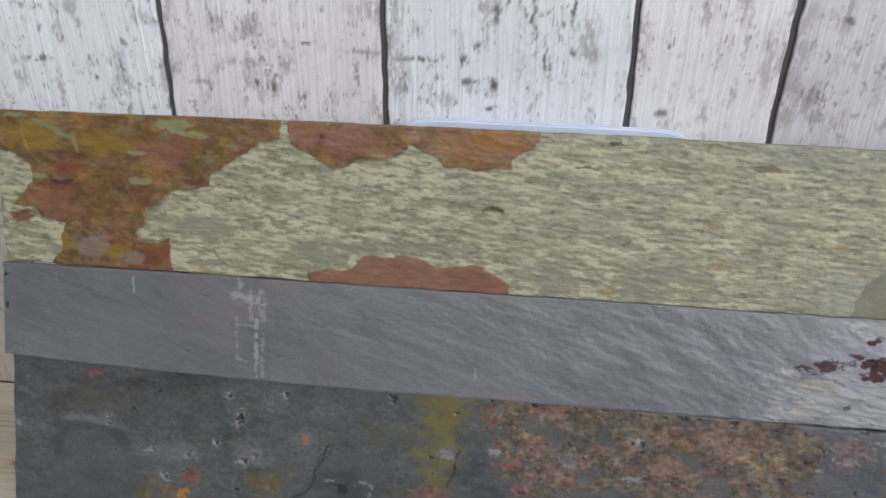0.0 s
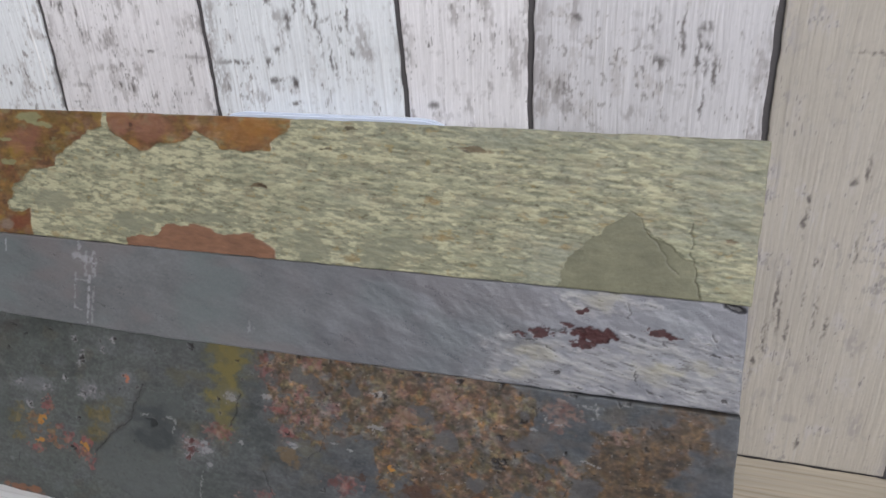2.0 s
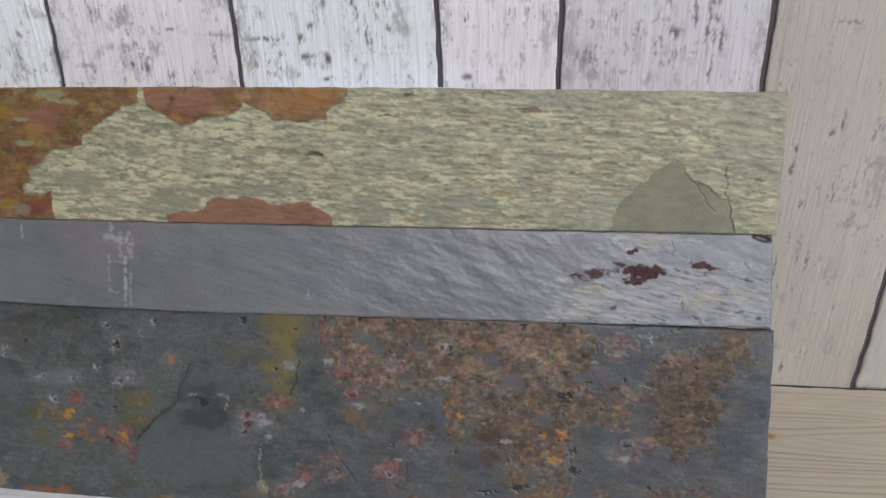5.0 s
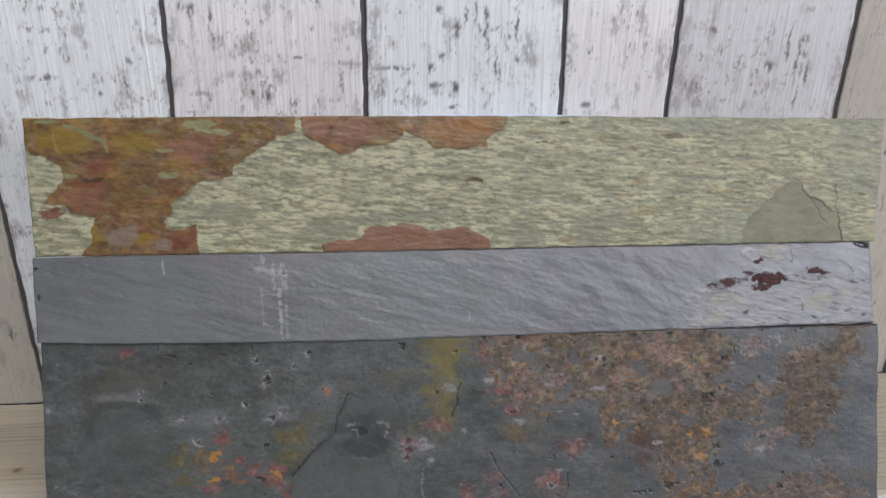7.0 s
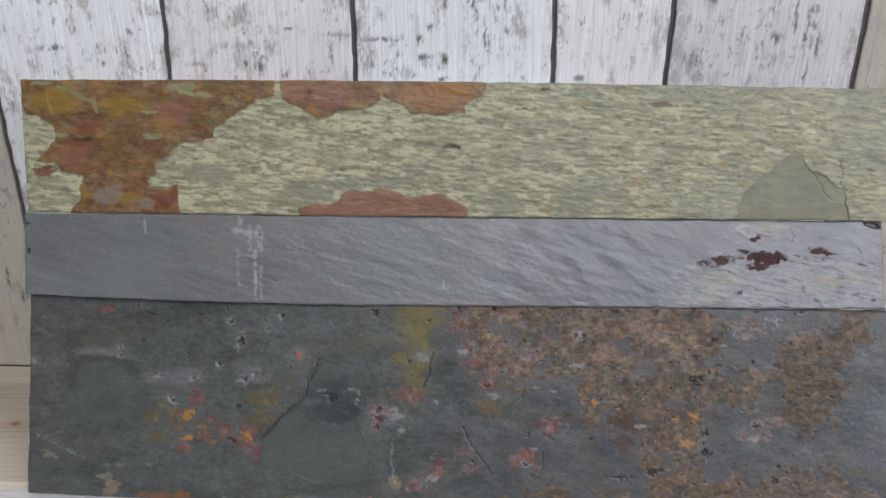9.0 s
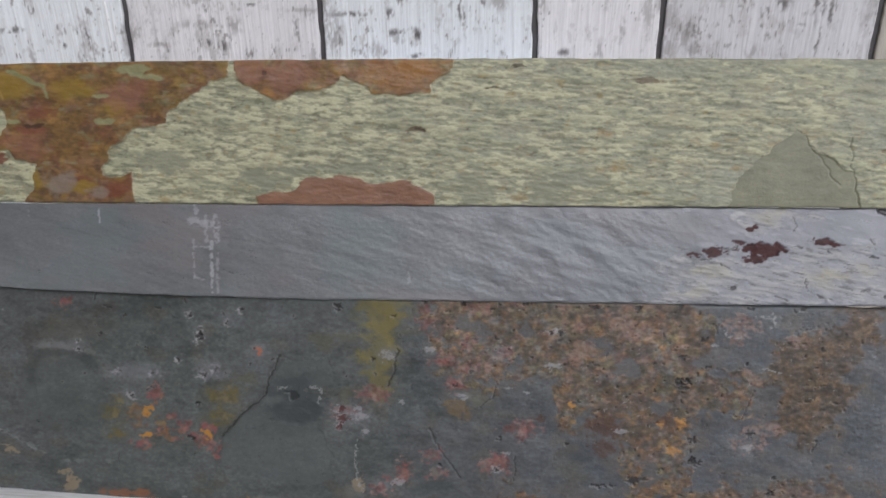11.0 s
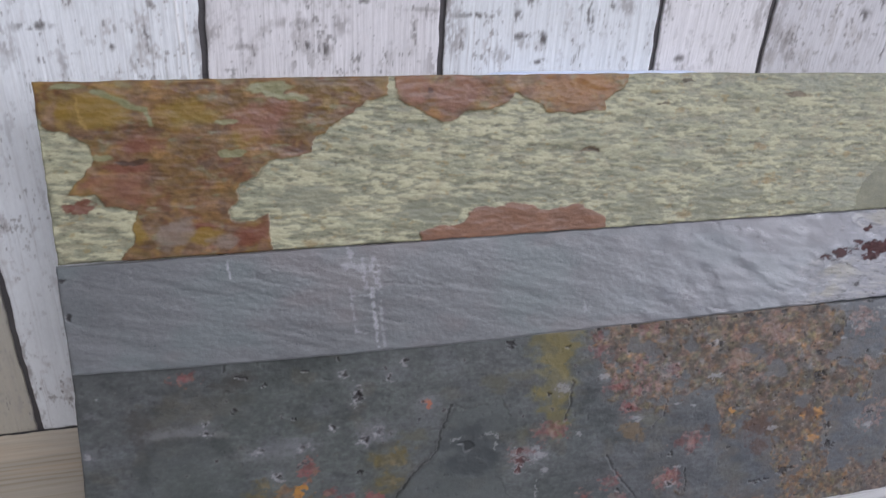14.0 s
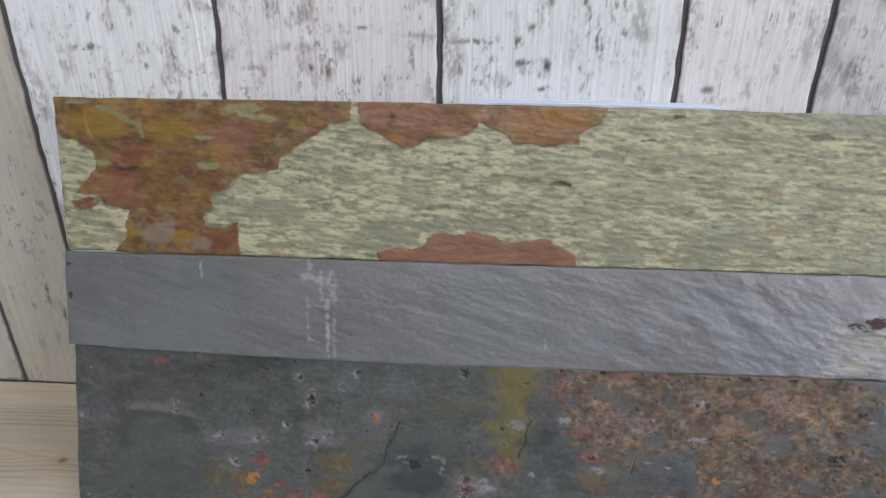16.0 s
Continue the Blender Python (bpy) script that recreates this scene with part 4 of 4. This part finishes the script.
    # nicks along the upper border
    s.spots((46, 42, 42), 0.85, 0.3, [(1.2, 138.4, 2.2, 1.6), (26.6, 138, 1.6, 2), (67.1, 138.6, 3, 1.5), (164.1, 139, 1.6, 2.2), (239.7, 139.2, 1.8, 1.6), (-130, 139, 2, 1.2), (208, 139, 1.6, 1.4)], -0.8)
    k = s.edges(1.3)
    s.paint(k, (112, 116, 116), 0.3)
    return s, [("flake_scar", "smooth grey hollow where a flake is lost", step(-0.2, 0.2, hollow)), ("flake_scar", "round dark smooth flake scar", disc)]


def bow_top(x, z):
    """The upper edge sinks a little towards both ends."""
    return x, z - 0.0026 * np.clip(np.abs(x) - 60, 0, None) ** 1.18 * np.clip(z / 92, 0, 1) ** 2


def lift_left(x, z):
    """The lower edge climbs a little towards one end."""
    k = np.clip((-60 - x) / 240, 0, 1) ** 1.5 * np.clip(1 - z / 60, 0, 1)
    return x + 3.0 * k, z + 6.0 * k


def lift_corner(x, z):
    """The upper edge climbs a little towards one end, whose lower corner is worn off."""
    chipped = 4.0 * np.clip((-170 - x) / 130, 0, 1) ** 1.5 * np.clip(1 - z / 50, 0, 1)
    return x, z + chipped + 4.0 * np.clip((-60 - x) / 240, 0, 1) ** 1.5 * np.clip(z / 140, 0, 1) ** 2


stone_object(green_strip(), "slate_strip", "pale green riven slate strip with rusty orange stains, uppermost", (0.0075, 0.2877, -0.1392), 0.1735, 8, 0.5, bow_top)
stone_object(grey_strip(), "slate_strip", "smooth grey slate strip with chalky marks and dark red patches", (0.0205, 0.4910, -0.1730), 0.1175, 9, 0.5, lift_left)
stone_object(rusty_strip(), "slate_strip", "dark slate strip mottled rusty brown and pink, on the worktop", (-0.0075, 0.4102, -0.1586), -0.0130, 9, 0.5, lift_corner)


# ---- boards of the wall, worn white paint over old wood ----
M_board = toned("worn_white_paint", 520.0, 0.0005, 0.02, (1, 1, 0.06), 0.35, 0.025)


def board_sheet(w, h, tone, seed, du, dv):
    s = Sheet(-w / 2, w / 2, h, du, dv, tone, seed)
    thin, mid, wear, cloud = s.noise(1.3, 60, 3), s.noise(4.0, 90, 3), s.noise(9, 15, 4), s.noise(38, 60, 3)
    ribs = s.noise(0.9, 30, 2)
    dash, speck, fleck = s.noise(1.0, 5.5, 2), s.noise(1.5, 2.2, 3), s.noise(5, 7, 4)
    s.shade(cloud, 0.018)
    s.shade(mid, 0.012)
    s.shade(speck, 0.014)
    # old wood that shows along the grain where the paint is rubbed thin
    zone = step(-0.2, 1.6, cloud + 0.5 * wear)
    s.paint(step(0.7, 2.2, thin + 0.3 * ribs) * (0.35 + 0.65 * zone), (176, 172, 171), 0.5)
    s.paint(step(0.6, 2.0, wear + 0.5 * speck) * (0.2 + 0.8 * zone), (184, 179, 178), 0.6)
    s.paint(step(1.4, 2.2, fleck + 0.5 * speck + 0.25 * ribs) * (0.35 + 0.65 * zone), (140, 135, 134), 0.7)
    s.paint(step(2.1, 2.8, dash + 0.45 * wear + 0.3 * speck), (118, 113, 112), 0.7)
    edge = np.minimum(s.U + w / 2, w / 2 - s.U)
    s.paint(step(6, 0, edge) * step(0.1, 1.5, s.noise(6, 22, 4)), (140, 134, 134), 0.55)
    s.paint(step(14, 2, edge) * step(0.9, 1.8, s.noise(9, 20, 4) + 0.4 * speck), (158, 152, 152), 0.6)
    s.hgt += 0.05 * ribs + 0.05 * mid + 0.03 * thin - 0.25 * step(1.9, 2.6, dash) - 0.12 * step(1.6, 2.4, fleck)
    s.hgt -= 0.6 * step(1.5, 0, edge) ** 2
    s.gloss += 0.02
    return s


def board_object(x0, x1, tone, seed, marks=(), lean0=0.0, lean1=0.0):
    w, mid = (x1 - x0) - 3.4, (x0 + x1) / 2
    s = board_sheet(w, 440, tone, seed, *((0.66, 1.2) if marks else (2.5, 4.0)))
    s.warp(4, 0.6, 3)
    for kind, u, v, ru, rv in marks:
        m = s.spot(u - mid, v, max(ru, 1.15), rv, 0.7) if kind != "white" else step(1.4, 0.5, np.hypot((s.U - u + mid + 0.03 * (s.V - v)) / ru, (s.V - v) / rv))
        if kind == "white":
            s.paint(m, (250, 250, 252), 0.9)
            s.hgt += 0.6 * m
        else:
            s.paint(m * step(-1.2, 0.4, s.noise(2.2, 5, 3)), (96, 90, 88) if kind == "dark" else (150, 144, 143), 0.88 if kind == "dark" else 0.6)
            s.hgt -= 0.3 * m

    def bow(x, z):
        k = np.clip(x / w + 0.5, 0, 1)
        wander = lambda a, b: 0.35 * np.sin(z / 37 + a) + 0.22 * np.sin(z / 11.3 + b) + 0.18 * np.sin(z / 4.1 + a + b)
        left, right = wander(x0, x0 * 0.7), wander(x1, x1 * 0.7)
        return x + ((1 - k) * (lean0 * (z - 290) + left) + k * (lean1 * (z - 290) + right)), z

    ob = new("board", s.mesh("board", M_board, 2.1, 0.6, bow, (), 3050)[0])
    ob.location = (mid / 1000, 0.0018, -0.0075)
    ob.parent = wall_north
    return ob


BLUE, ROSE, PALE, CREAM, DULL = (236, 239, 242), (236, 233, 235), (210, 208, 211), (180, 173, 163), (184, 182, 174)
board_object(-760, -600, DULL, 20)
board_object(-600, -432, DULL, 21)
board_object(-432, -361.0, (190, 185, 172), 22, [("soft", -381, 78, 4, 7), ("soft", -388, 46, 4, 8), ("dark", -377, 70, 2, 5), ("dark", -387, 92, 1.2, 14), ("soft", -405, 40, 3, 10)], 0, 0.01)
board_object(-361.0, -222.5, BLUE, 23, [("soft", -281, 315, 5, 6), ("dark", -280, 335, 4, 6), ("dark", -253, 276, 1.5, 7), ("soft", -255, 273, 4, 4), ("soft", -300, 262, 2, 9), ("soft", -278, 304, 2, 8), ("soft", -327, 273, 4, 9), ("dark", -273, 271, 2, 2),
             ("dark", -312, 282, 9, 1.8), ("soft", -262, 262, 2, 8), ("soft", -350, 250, 4, 20),
             ("white", -236.5, 300, 0.8, 45), ("white", -231.5, 275, 0.6, 25)], 0.01, 0.03)
board_object(-222.5, -79.2, ROSE, 24, [("dark", -210, 333, 3, 2.5), ("dark", -203, 331, 2.5, 4), ("soft", -164, 306, 7, 6), ("soft", -174, 300, 5, 3), ("soft", -170, 285, 12, 2.5), ("dark", -153, 270, 3.5, 3), ("soft", -142, 284, 5, 6), ("soft", -200, 271, 9, 1.6), ("soft", -88, 319, 12, 5), ("soft", -89, 294, 14, 1.6), ("dark", -129, 298, 4, 1), ("dark", -163, 293, 1, 5), ("dark", -163, 271, 2, 3), ("soft", -149, 333, 2, 8), ("dark", -190, 325, 0.8, 9)], 0.03, 0)
board_object(-79.2, 72.7, BLUE, 25, [("soft", -71, 279, 6, 13), ("soft", -71, 325, 4, 14), ("soft", -18, 322, 5, 6), ("dark", -21, 300, 3, 3), ("soft", -16, 310, 2, 9), ("dark", -28, 278, 4, 2.2), ("dark", -23, 278, 3, 1), ("dark", -11, 277, 2.5, 4), ("soft", -40, 267, 4, 6), ("dark", -23, 333, 2, 5), ("dark", -30, 291, 3, 4), ("dark", 12, 318, 1.2, 9), ("dark", 14, 307, 1.4, 10), ("dark", 20, 295, 1.3, 10), ("dark", 23, 285, 1, 9), ("dark", 28, 302, 1, 9), ("dark", 20, 320, 4, 2), ("dark", 4, 333, 0.9, 8), ("dark", 12, 332, 2, 4), ("soft", 45, 309, 7, 11), ("soft", 47, 298, 6, 6), ("dark", -10, 277, 2.5, 3), ("dark", -3, 330, 1, 7), ("dark", 36, 299, 1.4, 3),
             ("dark", -56, 291, 12, 1.5), ("dark", -10, 320, 3, 6), ("soft", -24, 273, 4, 3), ("dark", 36, 325, 0.7, 12), ("dark", -12, 262, 5, 1.5)], 0, -0.045)
board_object(72.7, 160.5, ROSE, 26, [("soft", 110, 325, 4, 7), ("soft", 135, 311, 1.5, 14), ("dark", 93, 264, 3.5, 2.5), ("soft", 118, 265, 3, 7), ("soft", 110, 277, 3, 4), ("soft", 134, 280, 2, 6), ("dark", 93, 305, 1.2, 1.2), ("soft", 150, 296, 4, 20),
             ("soft", 132, 330, 3, 12)], -0.045, -0.01)
board_object(160.5, 304.7, PALE, 27, [("soft", 187, 325, 3, 15), ("dark", 235, 319, 3.5, 7), ("dark", 240, 295, 5, 4), ("dark", 252, 317, 1, 8), ("dark", 253, 305, 1, 5), ("dark", 266, 316, 3.5, 2.5), ("dark", 267, 304, 2.5, 3), ("dark", 267, 292, 1.4, 6), ("dark", 201, 324, 1.4, 1.4), ("soft", 199, 296, 4, 3), ("soft", 184, 265, 5, 5), ("soft", 225, 263, 6, 5), ("soft", 298, 289, 5, 16), ("soft", 177, 275, 6, 12), ("dark", 253, 281, 2.5, 1), ("dark", 267, 270, 1, 10), ("soft", 225, 312, 4, 3), ("soft", 189, 307, 9, 1.2),
             ("dark", 262, 300, 0.8, 14), ("dark", 272, 290, 0.8, 10), ("dark", 190, 322, 2, 2)], -0.01, -0.03)
board_object(304.7, 426.5, CREAM, 28, [("dark", 355, 302, 8, 1.0), ("dark", 359, 225, 2.0, 2.6), ("dark", 336.5, 211, 1.6, 4), ("dark", 335, 195, 0.8, 9), ("dark", 347, 168, 2.2, 3.0), ("dark", 369, 174, 0.9, 12),
             ("dark", 322, 105, 0.8, 14), ("dark", 330, 125, 0.8, 12), ("soft", 345, 85, 5, 5), ("dark", 352, 130, 0.8, 12), ("soft", 330, 60, 6, 4), ("dark", 340, 75, 3, 1.2), ("soft", 362, 60, 4, 5), ("dark", 358, 20, 0.8, 6), ("soft", 400, 190, 8, 25), ("dark", 318, 90, 0.9, 12), ("dark", 326, 140, 0.8, 16), ("dark", 344, 140, 0.9, 9), ("dark", 336, 110, 1.0, 10), ("dark", 360, 120, 0.8, 8), ("soft", 380, 110, 6, 8), ("soft", 350, 40, 5, 3), ("soft", 395, 40, 5, 14), ("dark", 366, 232, 1.5, 8)], -0.03, 0)
board_object(426.5, 590, DULL, 29)
board_object(590, 760, DULL, 30)
